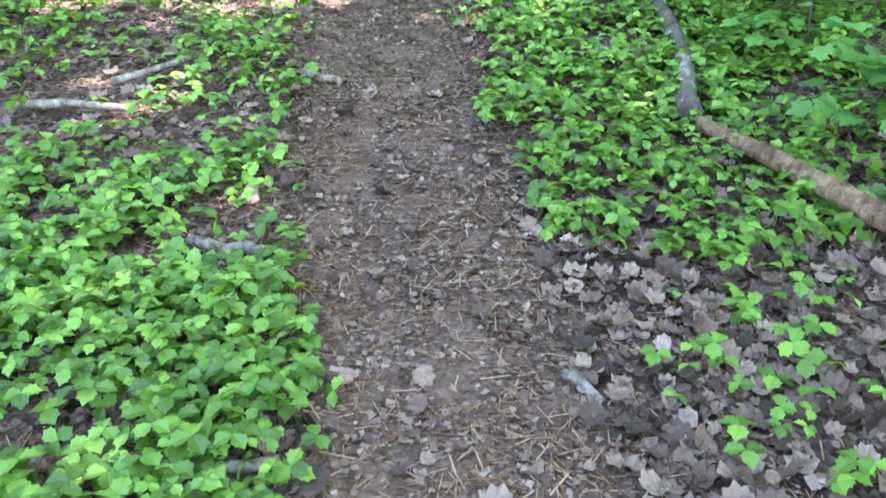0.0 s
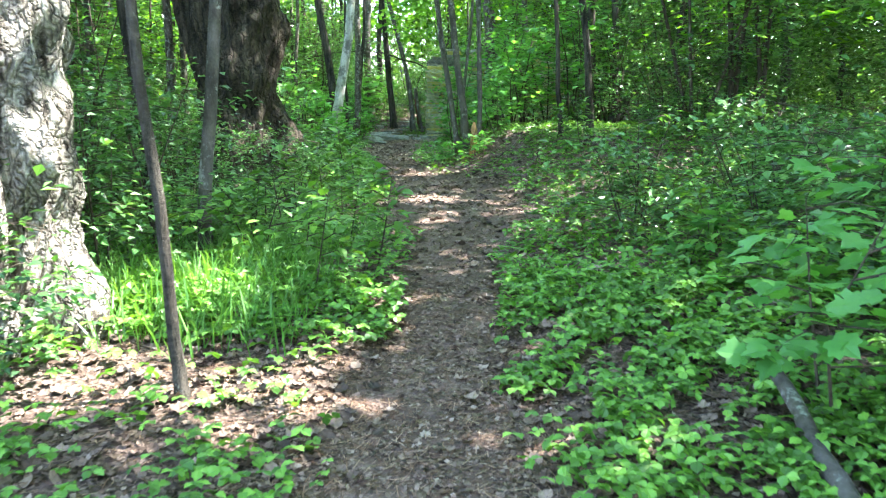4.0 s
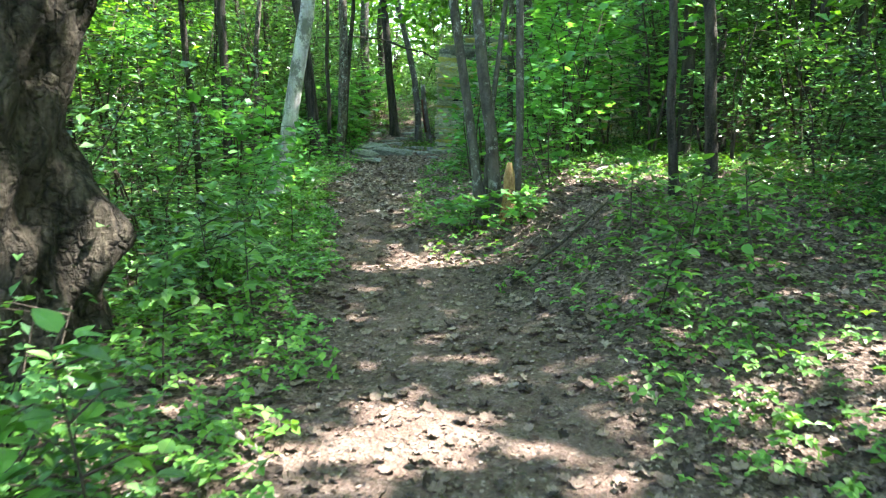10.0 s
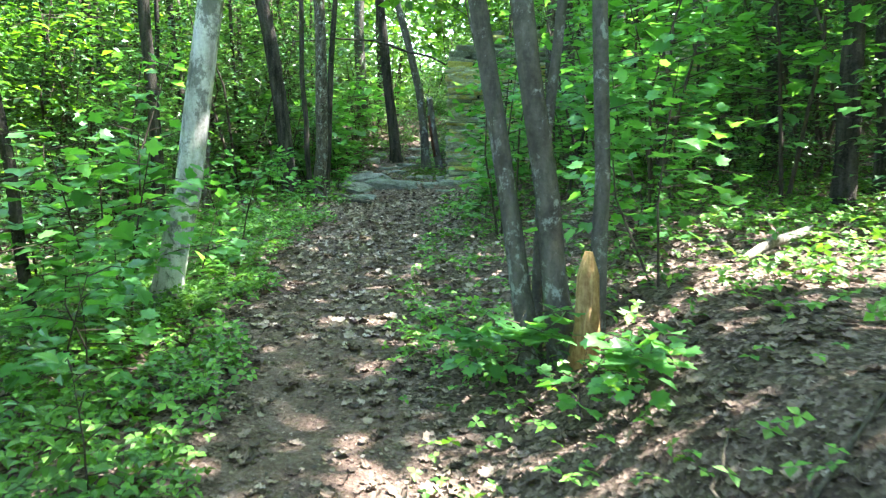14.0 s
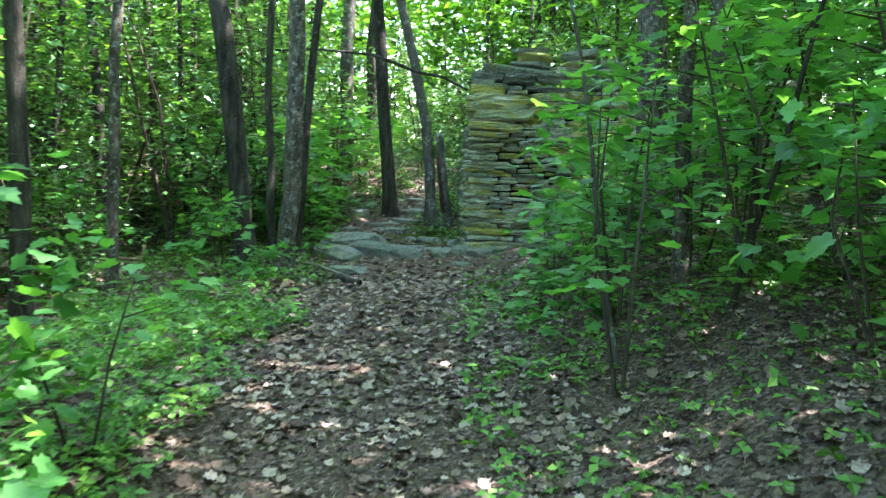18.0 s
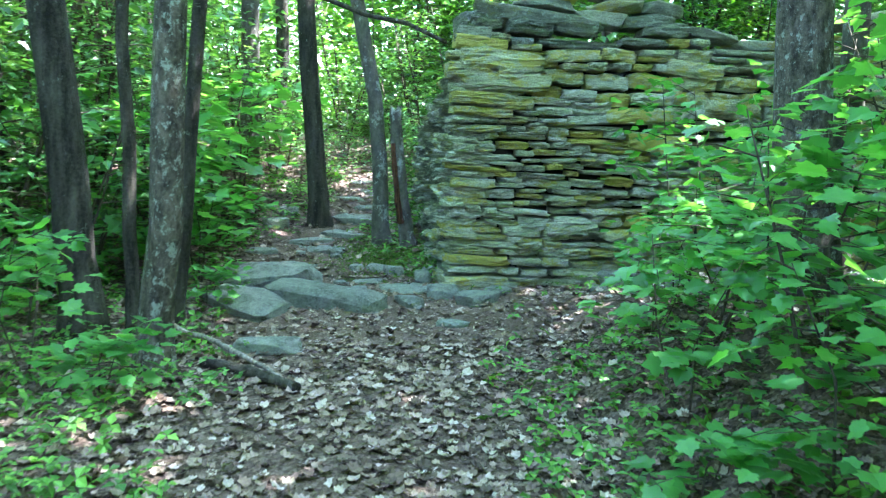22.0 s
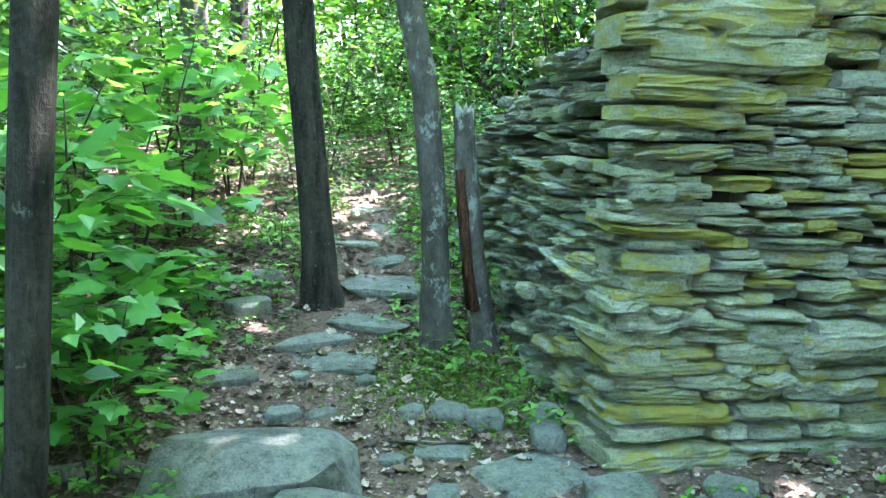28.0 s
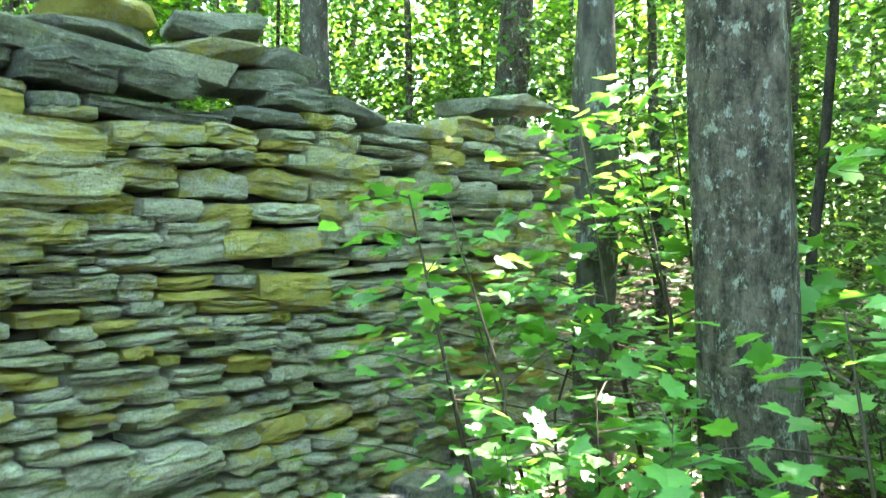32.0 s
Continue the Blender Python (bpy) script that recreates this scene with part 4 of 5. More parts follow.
# flecks of sun on the ground: x, y, radius
PATCHES = [(-1.8, 3.7, 0.75), (-1.35, 4.4, 0.65), (-0.9, 3.0, 0.5), (-1.1, 5.4, 0.2), (-2.0, 3.1, 0.6), (-1.48, 3.05, 0.4), (-0.5, 3.45, 0.3), (-0.42, 4.34, 0.2), (-0.2, 5.0, 0.15), (-2.5, 3.4, 0.6), (-3.1, 3.3, 0.6),
           (0.18, 5.4, 0.2), (0.08, 6.3, 0.2), (0.03, 7.4, 0.2), (0.93, 6.84, 0.3), (1.0, 6.2, 0.35), (1.25, 5.4, 0.45), (1.75, 6.2, 0.5), (0.92, 8.45, 0.42), (-0.25, 9.5, 0.4), (0.19, 9.84, 0.32), (-0.45, 9.25, 0.26), (-1.07, 9.33, 0.15),
           (1.5, 9.65, 0.42), (2.2, 9.95, 0.4), (3.6, 10.2, 0.6), (5.0, 9.9, 0.7), (-0.15, 11.67, 0.24), (-0.25, 12.2, 0.24), (-0.72, 13.35, 0.34), (-0.35, 13.75, 0.26), (0.0, 14.05, 0.36), (0.45, 14.45, 0.4), (0.3, 13.34, 0.24),
           (-1.38, 16.25, 0.3), (-0.75, 16.15, 0.3), (-0.81, 15.26, 0.2), (-2.2, 15.26, 0.4), (-1.54, 13.86, 0.3), (1.6, 15.0, 0.45), (2.1, 15.3, 0.5), (2.6, 15.55, 0.5), (3.2, 16.6, 1.6), (4.4, 18.6, 2.1), (-1.99, 22.48, 0.2), (-2.3, 17.3, 0.6),
           (-1.4, 26.3, 0.42), (2.6, 24.9, 0.72), (0.9, 20.8, 0.8), (0.9, 22.9, 0.6), (0.95, 24.3, 0.4), (1.7, 24.9, 0.4), (1.2, 24.5, 0.4), (2.6, 24.2, 0.8), (3.4, 25.2, 0.8), (0.4, 24.75, 0.35), (1.75, 25.55, 0.18), (0.6, 17.2, 0.5), (0.75, 18.3, 0.5),
           (-1.1, 30.3, 0.4), (-0.95, 31.5, 0.5), (-2.5, 33, 1.6), (0.2, 34.5, 1.8), (2.5, 36, 2.0), (-3.5, 37, 2.2), (-6, 34, 2.0)]


def shades(x, y):
    """Whether a tree's crown at this place would keep the sun from a sunny patch."""
    w = SUN_WAY / SUN_WAY.z
    return any(math.hypot(x - w.x * h - a, y - w.y * h - b) < 1.3 + 0.6 * size for a, b, size in CLEARINGS for h in (4.5, 6, 7.5, 9, 10.5, 12))


def shades_low(x, y):
    w = SUN_WAY / SUN_WAY.z
    return any(math.hypot(x - w.x * h - a, y - w.y * h - b) < 0.6 + 0.7 * size for a, b, size in PATCHES for h in (1, 2.2, 3.4, 4.6))


LABELS = ["slim grey forest tree with a high leafy crown", "dark straight forest tree with a high crown", "slender young tree reaching for the light"]
PROTOS = [make_tree(100 + k, (0.09, 0.13, 0.06, 0.16, 0.075, 0.11)[k], (11, 13, 8, 14, 9, 12)[k], (BARK_GREY, BARK_DARK, BARK_DARK, BARK_GREY, BARK_DARK, BARK_GREY)[k], LEAF_CANOPY, (RNG.normal(0, 0.03), RNG.normal(0, 0.03)), (0, 0), 0.42, 420, 0.24, 4, label=LABELS[(0, 1, 2, 0, 2, 1)[k]], group="forest trees") for k in range(6)]
spots = []
rng = np.random.default_rng(5)
while len(spots) < 200:
    x, y = rng.uniform(-24, 30), rng.uniform(5, 62)
    if shades(x, y) or not clear(x, y, 3.0) or (abs(x) < 5 and y < 9):
        continue
    if min([math.hypot(x - a, y - b) for a, b, *_ in NEAR] + [9]) < 0.9 or min([math.hypot(x - a, y - b) for a, b in spots] + [9]) < 1.0:
        continue
    spots.append((x, y))
for k in range(28):
    a = rng.uniform(0, 6.28)
    spots.append((rng.uniform(-14, 14), rng.uniform(-22, -8)))
for n, (x, y) in enumerate(spots):
    p = PROTOS[n % 6]
    close = abs(x - float(trail_x(y))) < 5
    if n < 6:
        set_at(p, x, y, rng.uniform(0, 360))
    else:
        copy_at(PROTOS[(2, 4)[n % 2]] if close else p, x, y, rng.uniform(0, 360), rng.uniform(0.8, 1.2))

POLES = [make_tree(140 + k, (0.045, 0.06, 0.075)[k], (9, 11, 12)[k], (BARK_DARK, BARK_SPOT, BARK_DARK)[k], LEAF_CANOPY, ((0.03, -0.04, 0.01)[k], 0.0), (0, 0), 0.6, 130, 0.22, 3, label="thin dark trunk with a sparse high crown", group="forest trees") for k in range(3)]
poles = []
while len(poles) < 110:
    y = rng.uniform(4, 44)
    x = float(trail_x(y)) + rng.choice([-1, 1]) * rng.uniform(2.3, 9)
    if clear(x, y, 2.2) and not shades(x, y) and not (0 < x < 5 and 7 < y < 30) and not (-3.2 < x and x < 0 and 22 < y < 31) and min([math.hypot(x - a, y - b) for a, b, *_ in NEAR] + [math.hypot(x + 2.35, y - 3.75)] + [math.hypot(x - a, y - b) for a, b in poles]) > 0.7:
        poles.append((x, y))
for n, (x, y) in enumerate(poles):
    if -3.2 < x < 0 and 6.5 < y < 10:
        continue
    if n < 3:
        set_at(POLES[n], x, y, rng.uniform(0, 360))
    else:
        copy_at(POLES[n % 3], x, y, rng.uniform(0, 360), rng.uniform(0.85, 1.2))

SHRUBS = [
    make_bush(200, 0.9, 1.1, 14, 34, 0.075, SMALL, LEAF_SHRUB, label="low leafy bush on the forest floor", group="understory shrubs"),
    make_bush(201, 1.7, 1.5, 20, 36, 0.085, SMALL, LEAF_SHRUB, label="leafy green understory shrub", group="understory shrubs"),
    make_bush(202, 2.8, 1.9, 24, 40, 0.1, SMALL, LEAF_SHRUB, label="tall leafy understory shrub", group="understory shrubs", low=0.15),
    make_bush(203, 4.5, 2.6, 32, 40, 0.125, SMALL, LEAF_SHRUB, label="tall thin understory bush with spreading sprays", group="understory shrubs", low=0.2),
    make_bush(204, 6.5, 3.0, 36, 40, 0.14, SMALL, LEAF_CANOPY, label="young understory tree with layered leafy sprays", group="understory shrubs", low=0.25, stems=2),
    make_bush(205, 0.55, 0.8, 10, 22, 0.075, OVATE, LEAF_COVER, label="small bushy forest plant", group="understory shrubs"),
]
places = []
while len(places) < 640:
    y = rng.uniform(2.5, 46)
    x = float(trail_x(y)) + rng.choice([-1, 1]) * rng.uniform(1.2, 14)
    d = abs(x - float(trail_x(y)))
    wide = float(np.interp(y, LIE_WIDE[:, 0], LIE_WIDE[:, 1]))
    if not clear(x, y, wide + 0.55) or (x > 0 and 14.5 < y < 24 and d < 3.2) or (0 < x < 3.4 and 7.2 < y < 13.2) or (0.6 < x < 5.5 and 13.0 < y < 17.6) or (1.2 < x < 5.5 and 17 < y < 20 and rng.random() < 0.8):
        continue
    if x < 0 and 23 < y < 31 and d < 2.2 or (y > 24 and -3 < x < 4 and y < 31) or (x < 0 and 15.5 < y < 23.5 and d < 3.0) or (-1.9 < x < 0 and 2 < y < 4.2) or (x < 0 and 7.3 < y < 10.4 and 1.0 < d < 2.7):
        continue
    if rng.random() > (1.0 if d < 7 else 0.6):
        continue
    places.append((x, y, d - wide))
places.sort(key=lambda p: p[2])
far_v, far_f, far_n = [], [], 0
for n, (x, y, d) in enumerate(places):
    k = int(rng.choice([0, 5])) if d < 1.1 or (x < 0 and 8 < y < 10.6 and d < 2.2) else int(rng.choice([0, 1, 5])) if d < 1.9 else int(rng.choice([0, 1, 2, 3])) if d < 4 else int(rng.choice([1, 2, 3, 4, 4]))
    if k in (1, 2, 3, 4) and shades_low(x, y):
        k = 0
    turn, size = rng.uniform(0, 360), rng.uniform(0.75, 1.2)
    if n < 250:
        copy_at(SHRUBS[k], x, y, turn, size)
        continue
    me = next(c for c in SHRUBS[k].children if c.name.startswith("leaves")).data
    co, ix = np.empty(len(me.vertices) * 3, np.float32), np.empty(len(me.loops), np.int32)
    me.vertices.foreach_get("co", co)
    me.loops.foreach_get("vertex_index", ix)
    m = np.array(pose(x, y, lift(x, y), 0, 0, turn) @ Matrix.Scale(size, 4))
    far_v.append(co.reshape(-1, 3) @ m[:3, :3].T + m[:3, 3])
    tri = ix.reshape(-1, 3)
    far_f.append(tri + far_n)
    far_n += len(me.vertices)
tagged(new("understory_thicket", array_mesh("understory_thicket", np.concatenate(far_v), np.concatenate(far_f), [LEAF_SHRUB])), "dense green undergrowth back among the trees", "foliage", kind="stuff")
copy_at(SHRUBS[1], -2.15, 2.85, 40, 0.6)
for n, (k, x, y, size) in enumerate([(1, -1.55, 6.8, 0.55), (1, -2.1, 6.5, 0.7), (1, -1.9, 7.8, 0.65), (0, -1.6, 8.7, 0.9), (1, -2.6, 8.0, 0.85), (1, -2.35, 9.1, 0.6), (0, -1.35, 7.5, 0.8), (1, -2.9, 6.3, 0.9), (2, -3.3, 7.5, 0.8), (0, -1.95, 5.8, 0.9), (1, -2.5, 5.6, 0.7), (2, -3.3, 5.2, 0.7), (3, 3.7, 19.6, 0.85), (3, 3.8, 22.0, 0.8), (3, 4.6, 21.2, 0.9), (2, 3.5, 16.6, 0.9), (2, 4.6, 17.0, 1.1), (3, 5.6, 18.8, 0.9), (2, 5.4, 15.6, 1.0), (1, 3.9, 14.9, 1.0), (2, 5.0, 13.4, 1.0), (1, 3.9, 12.6, 0.9),
                                     (2, 0.1, 32.6, 0.9), (3, 0.9, 34.0, 0.8), (2, -2.1, 34.4, 1.0), (3, -1.2, 36.5, 0.9), (1, -0.3, 33.6, 1.2), (2, 1.9, 33.0, 1.0), (3, 2.6, 35.5, 0.9), (2, -2.9, 32.2, 0.9), (3, -3.6, 35.0, 0.9), (4, 0.4, 38.5, 0.9), (4, -2.4, 39.5, 0.9), (1, -2.1, 31.9, 1.0), (1, -1.2, 33.2, 1.0), (0, -0.3, 31.6, 1.0), (0, -1.6, 31.0, 0.9), (5, -1.5, 30.2, 0.8), (5, -0.5, 30.0, 0.9), (0, -0.2, 30.6, 0.9), (5, -0.45, 28.9, 0.7), (5, -1.75, 29.2, 0.8), (0, -1.0, 32.6, 0.9), (5, -0.6, 28.1, 0.7), (5, -0.52, 29.3, 1.0), (1, -0.1, 30.1, 0.8)]):
    copy_at(SHRUBS[k], x, y, 67 * n, size)
for k, s in enumerate(SHRUBS):
    set_at(s, -6.0 - k, 8.0 + 2.2 * k)


# ---------- canopy, far woods ----------


def build_canopy():
    r = np.random.default_rng(8)
    # crowns added to shade the trail: leaves gather round centres, thick on the sunny side and open on the other
    n = 42000
    c = np.column_stack([r.uniform(2.5, 17, 520), r.uniform(-13, 37, 520), r.uniform(8.5, 14.5, 520)])
    p = c[r.integers(0, len(c), n)] + r.normal(size=(n, 3)) * (1.3, 1.3, 0.7)
    thin = (p[:, 0] > 6.5) & (p[:, 0] < 13.5) & (p[:, 1] > 11) & (p[:, 1] < 21)
    p = p[r.random(n) < np.where(thin, 0.68, np.where(p[:, 1] < 20, 1.0, 0.8))]
    # extra leaves out of view, added to shade the ruin and the trail's start
    c = np.column_stack([r.uniform(2.0, 7.5, 50), r.uniform(22.5, 30, 50), r.uniform(8.5, 13, 50)])
    p = np.concatenate([p, c[r.integers(0, len(c), 2400)] + r.normal(size=(2400, 3)) * (1.1, 1.1, 0.6)])
    c = np.column_stack([r.uniform(3.0, 10, 60), r.uniform(-3.5, 2.6, 60), r.uniform(8.5, 13, 60)])
    p = np.concatenate([p, c[r.integers(0, len(c), 2800)] + r.normal(size=(2800, 3)) * (1.1, 1.1, 0.6)])
    c = np.column_stack([r.uniform(-12, 9, 160), r.uniform(34, 50, 160), r.uniform(4.5, 13, 160)])
    p = np.concatenate([p, c[r.integers(0, len(c), 5000)] + r.normal(size=(5000, 3)) * (1.3, 1.3, 0.7)])
    n = len(p)
    way = np.array(SUN_WAY) / SUN_WAY.z
    keep = np.ones(n, bool)
    # leaves on the sun's line to a wanted fleck are left out
    for x, y, size in PATCHES:
        foot = p - way * (p[:, 2] - lift(x, y))[:, None]
        d = np.hypot(foot[:, 0] - x, foot[:, 1] - y)
        keep &= d > 0.08 + size * (0.75 + 0.35 * np.sin(7 * np.arctan2(foot[:, 1] - y, foot[:, 0] - x) + x))
    p = p[keep]
    v, f = scatter(SMALL, p, r.uniform(0.3, 0.55, len(p)), turns(len(p), r, 0.5))
    ob = new("forest_canopy", array_mesh("forest_canopy", v, f, [LEAF_CANOPY]))
    return tagged(ob, "leafy green canopy added on the sun's side to shade the trail", "foliage", kind="stuff")


def build_far_woods():
    r = np.random.default_rng(9)
    c = []
    while len(c) < 2400:
        a = r.uniform(-2.3, 1.5) if r.random() < 0.85 else r.uniform(0, 6.28)
        d = r.uniform(24, 62)
        x, y = math.sin(-a) * d, 14 + math.cos(a) * d
        c.append((x, y, lift(x, y) + 13 * r.random() ** 1.6 + 0.2))
    c = np.array(c)
    n = 190000
    p = c[r.integers(0, len(c), n)] + r.normal(size=(n, 3)) * (1.3, 1.3, 0.8)
    p[:, 2] = np.maximum(p[:, 2], ground_z(p[:, 0], p[:, 1]) + 0.1)
    v, f = scatter(SMALL, p, r.uniform(0.3, 0.6, n), turns(n, r, 0.8))
    ob = new("far_woods", array_mesh("far_woods", v, f, [LEAF_FAR]))
    return tagged(ob, "sunlit green leaves of the woods beyond", "foliage", kind="stuff")


def build_mid_woods():
    """Low sprays of leaves between the trunks, from knee height up."""
    r = np.random.default_rng(10)
    c = []
    while len(c) < 900:
        a, d = r.uniform(-1.9, 1.25), r.uniform(11, 30)
        x, y = -1 - math.sin(a) * d, 20 + math.cos(a) * d
        if abs(x - float(trail_x(y))) > 1.6 and not (-1.2 < x < 6 and 24 < y < 32):
            c.append((x, y, lift(x, y) + r.gamma(1.6, 2.0)))
    c = np.array(c)
    n = 60000
    p = c[r.integers(0, len(c), n)] + r.normal(size=(n, 3)) * (0.8, 0.8, 0.25)
    p[:, 2] = np.maximum(p[:, 2], ground_z(p[:, 0], p[:, 1]) + 0.08)
    v, f = scatter(SMALL, p, r.uniform(0.12, 0.26, n), turns(n, r, 0.5))
    ob = new("mid_woods", array_mesh("mid_woods", v, f, [LEAF_SHRUB]))
    return tagged(ob, "layered green leaves among the trunks", "foliage", kind="stuff")


build_canopy()
build_far_woods()
build_mid_woods()


# ---------- the forest floor ----------
def floor_stuff(name, label, category, template, mat, places, sizes, tilt, dz, seed):
    r = np.random.default_rng(seed)
    x, y = places[:, 0], places[:, 1]
    p = np.column_stack([x, y, ground_z(x, y) + r.uniform(dz[0], dz[1], len(x))])
    v, f = scatter(template, p, sizes, turns(len(x), r, tilt))
    return tagged(new(name, array_mesh(name, v, f, [mat])), label, category, kind="stuff")


def patchy(n, box, weight, seed):
    """n places in the box (x0, x1, y0, y1), more where weight(x, y) is high."""
    r, out = np.random.default_rng(seed), []
    while sum(map(len, out)) < n:
        p = np.column_stack([r.uniform(box[0], box[1], n * 2), r.uniform(box[2], box[3], n * 2)])
        out.append(p[r.random(len(p)) < weight(p[:, 0], p[:, 1])])
    return np.concatenate(out)[:n]


def lumps(x, y, s=1.0, o=0.0):
    return 0.5 + 0.5 * np.sin(x * 2.3 * s + 1.7 * np.sin(y * 1.1 * s + o) + o) * np.sin(y * 1.9 * s + 1.3 * np.sin(x * 1.4 * s + o))


def cover_weight(x, y):
    d = off_trail(x, y)
    left = x < way_x(y)
    w = smooth(d, 0.8, 1.25) * np.clip(0.15 + 1.1 * lumps(x, y) ** 0.8, 0, 1)
    w = w * np.where(left & (y < 1.1), 1.25, 1.0) * np.where(left & (y > 1.1) & (y < 2.5), 0.4, 1.0)
    w = w * np.where(~left & (y < 0.25), 0.12, 1.0) * np.where(~left & (y > 7.6) & (y < 17.5) & (x < 4.8), 0.42, 1.0)
    w = w * np.where((x > -0.9) & (x < 3) & (y > 23.8) & (y < 26.2), 0.12, 1.0)
    w = w * np.where((x > -1.7) & (x < -0.25) & (y > 2.5) & (y < 3.6), 0.1, 1.0)
    w = w * np.where((x > -0.4) & (x < 1.7) & (y > 16.3) & (y < 19.8), 0.35, 1.0)
    w = w * np.where(y < 4, np.clip(1.9 * lumps(x, y, 2.4, 0.6) ** 1.2, 0.06, 1.0), 1.0)
    w = w * np.where((x > -0.3) & (x < 1.3) & (y > 12.4) & (y < 14.6), 0.3, 1.0)
    return w * np.where(~left & (x < 1.1) & (y > 0.25) & (y < 1.2), 0.6, 1.0) * (1 - smooth(np.abs(x), 4.2, 6.0))


p = patchy(16500, (-3.6, 3.6, -2.6, 5.2), lambda x, y: cover_weight(x, y) * (1 - smooth(np.abs(x), 2.3, 3.6)) * smooth(y, -2.6, -1.9) * (1 - smooth(y, 4.0, 5.2)), 31)
floor_stuff("strawberry_plants", "low bright-green three-leaved plants covering the forest floor", "plant", TREFOIL, LEAF_COVER, p, np.random.default_rng(1).uniform(0.026, 0.05, len(p)), 0.4, (0.03, 0.11), 32)
p = patchy(31000, (-6, 6, 3.8, 17), cover_weight, 33)
floor_stuff("ground_cover", "low green plants along the trail's edges", "plant", LOW_TREFOIL, LEAF_COVER, p, np.random.default_rng(2).uniform(0.03, 0.06, len(p)), 0.45, (0.02, 0.17), 34)
p = patchy(18000, (-7, 6, 16, 30), lambda x, y: np.where((x < way_x(y)) & (x > -4) & (y < 22), 1.6, 0.5) * cover_weight(x, y), 35)
floor_stuff("ground_cover", "low green plants on the forest floor near the ruin", "plant", LOW_TREFOIL, LEAF_COVER, p, np.random.default_rng(3).uniform(0.03, 0.065, len(p)), 0.45, (0.02, 0.13), 36)
p = patchy(2600, (-3.5, -0.5, 2.5, 5.8), lambda x, y: smooth(-(x - trail_x(y)), 0.6, 1.0) * (1 - smooth(-(x - trail_x(y)), 2, 3.3)) * lumps(x, y, 0.6) * smooth(y, 3.3, 3.8), 37)
floor_stuff("grass", "thin bright grass beside the trail", "grass", BLADE, LEAF_GRASS, p, np.random.default_rng(4).uniform(0.12, 0.34, len(p)), 0.2, (-0.02, 0.0), 38)
p = patchy(1300, (0.3, 1.6, -1.6, 0.7), lambda x, y: 0.4 + 0 * x, 39)
floor_stuff("dead_leaves", "large curled pale brown leaves beside the trail", "leaf litter", DEAD, LITTER, p, np.random.default_rng(12).uniform(0.035, 0.085, len(p)), 0.5, (0.005, 0.03), 40)
p = patchy(7000, (-3.2, 3.2, -2, 4.5), lambda x, y: 0.1 + 0.9 * smooth(off_trail(x, y), 0.6, 1.3) * lumps(x, y, 1.5), 41)
floor_stuff("dead_leaves", "dry brown fallen leaves on the forest floor", "leaf litter", DEAD, LITTER, p, np.random.default_rng(5).uniform(0.025, 0.085, len(p)), 0.4, (0.002, 0.025), 42)
p = patchy(16000, (-5, 6, 4.5, 16), lambda x, y: 0.3 + 0.7 * smooth(off_trail(x, y), 0.4, 1.2) * lumps(x, y, 1.3), 43)
floor_stuff("dead_leaves", "dry brown fallen leaves along the trail", "leaf litter", DEAD, LITTER, p, np.random.default_rng(6).uniform(0.03, 0.09, len(p)), 0.35, (0.002, 0.02), 44)
p = patchy(34000, (-6, 7, 15.5, 33), lambda x, y: np.where((off_trail(x, y) < 1.6) & (y < 24.5), 0.45 + 0.55 * smooth(y, 18.5, 20.5), np.where((np.abs(x) < 2.5) & (y > 24.3) & (y < 29), 0.36, 0.4)), 45)
floor_stuff("dead_leaves", "dry pale brown leaves lying thick on the trail", "leaf litter", DEAD, LITTER_PALE, p, np.random.default_rng(7).uniform(0.03, 0.085, len(p)), 0.4, (0.002, 0.025), 46)

p = patchy(42000, (-2.2, 2.2, -1.8, 5), lambda x, y: 1 - 0.7 * smooth(off_trail(x, y), 1.2, 2.6), 47)
floor_stuff("leaf_crumbs", "fine brown crumbs of leaf and bark on the trail", "leaf litter", CRUMB, LITTER, p, np.random.default_rng(8).uniform(0.006, 0.024, len(p)), 0.4, (0.0, 0.006), 48)
p = patchy(14000, (-1.8, 1.9, -1.8, 5), lambda x, y: 1 - 0.7 * smooth(off_trail(x, y), 1.2, 2.6), 55)
floor_stuff("leaf_crumbs", "crumbs of dry leaf and wood on the trail", "leaf litter", CRUMB, LITTER, p, np.random.default_rng(13).uniform(0.01, 0.03, len(p)), 0.5, (0.002, 0.009), 56)
p = patchy(32000, (-2.0, 1.8, 5, 20.5), lambda x, y: 1 - 0.6 * smooth(off_trail(x, y), 1.2, 2.0), 49)
floor_stuff("leaf_crumbs", "fine brown crumbs of leaf on the trail", "leaf litter", CRUMB, LITTER, p, np.random.default_rng(9).uniform(0.01, 0.03, len(p)), 0.4, (0.0, 0.006), 50)
p = patchy(15000, (-2.3, 3.0, 23.6, 27.8), lambda x, y: 0.35 + 0.65 * lumps(x, y, 1.4), 53)
floor_stuff("leaf_crumbs", "fine pale crumbs of leaf and stone before the ruin", "leaf litter", CRUMB, LITTER_PALE, p, np.random.default_rng(11).uniform(0.012, 0.035, len(p)), 0.4, (0.0, 0.006), 54)
NEEDLE = (np.array([[-0.03, -0.5, 0], [0.03, -0.5, 0], [0.024, 0.5, 0.03], [-0.024, 0.5, 0.03]]), np.array([[0, 1, 2], [0, 2, 3]]))
p = patchy(30000, (-1.6, 1.6, -1.8, 5), lambda x, y: 1 - 0.6 * smooth(off_trail(x, y), 1.0, 2.2), 51)
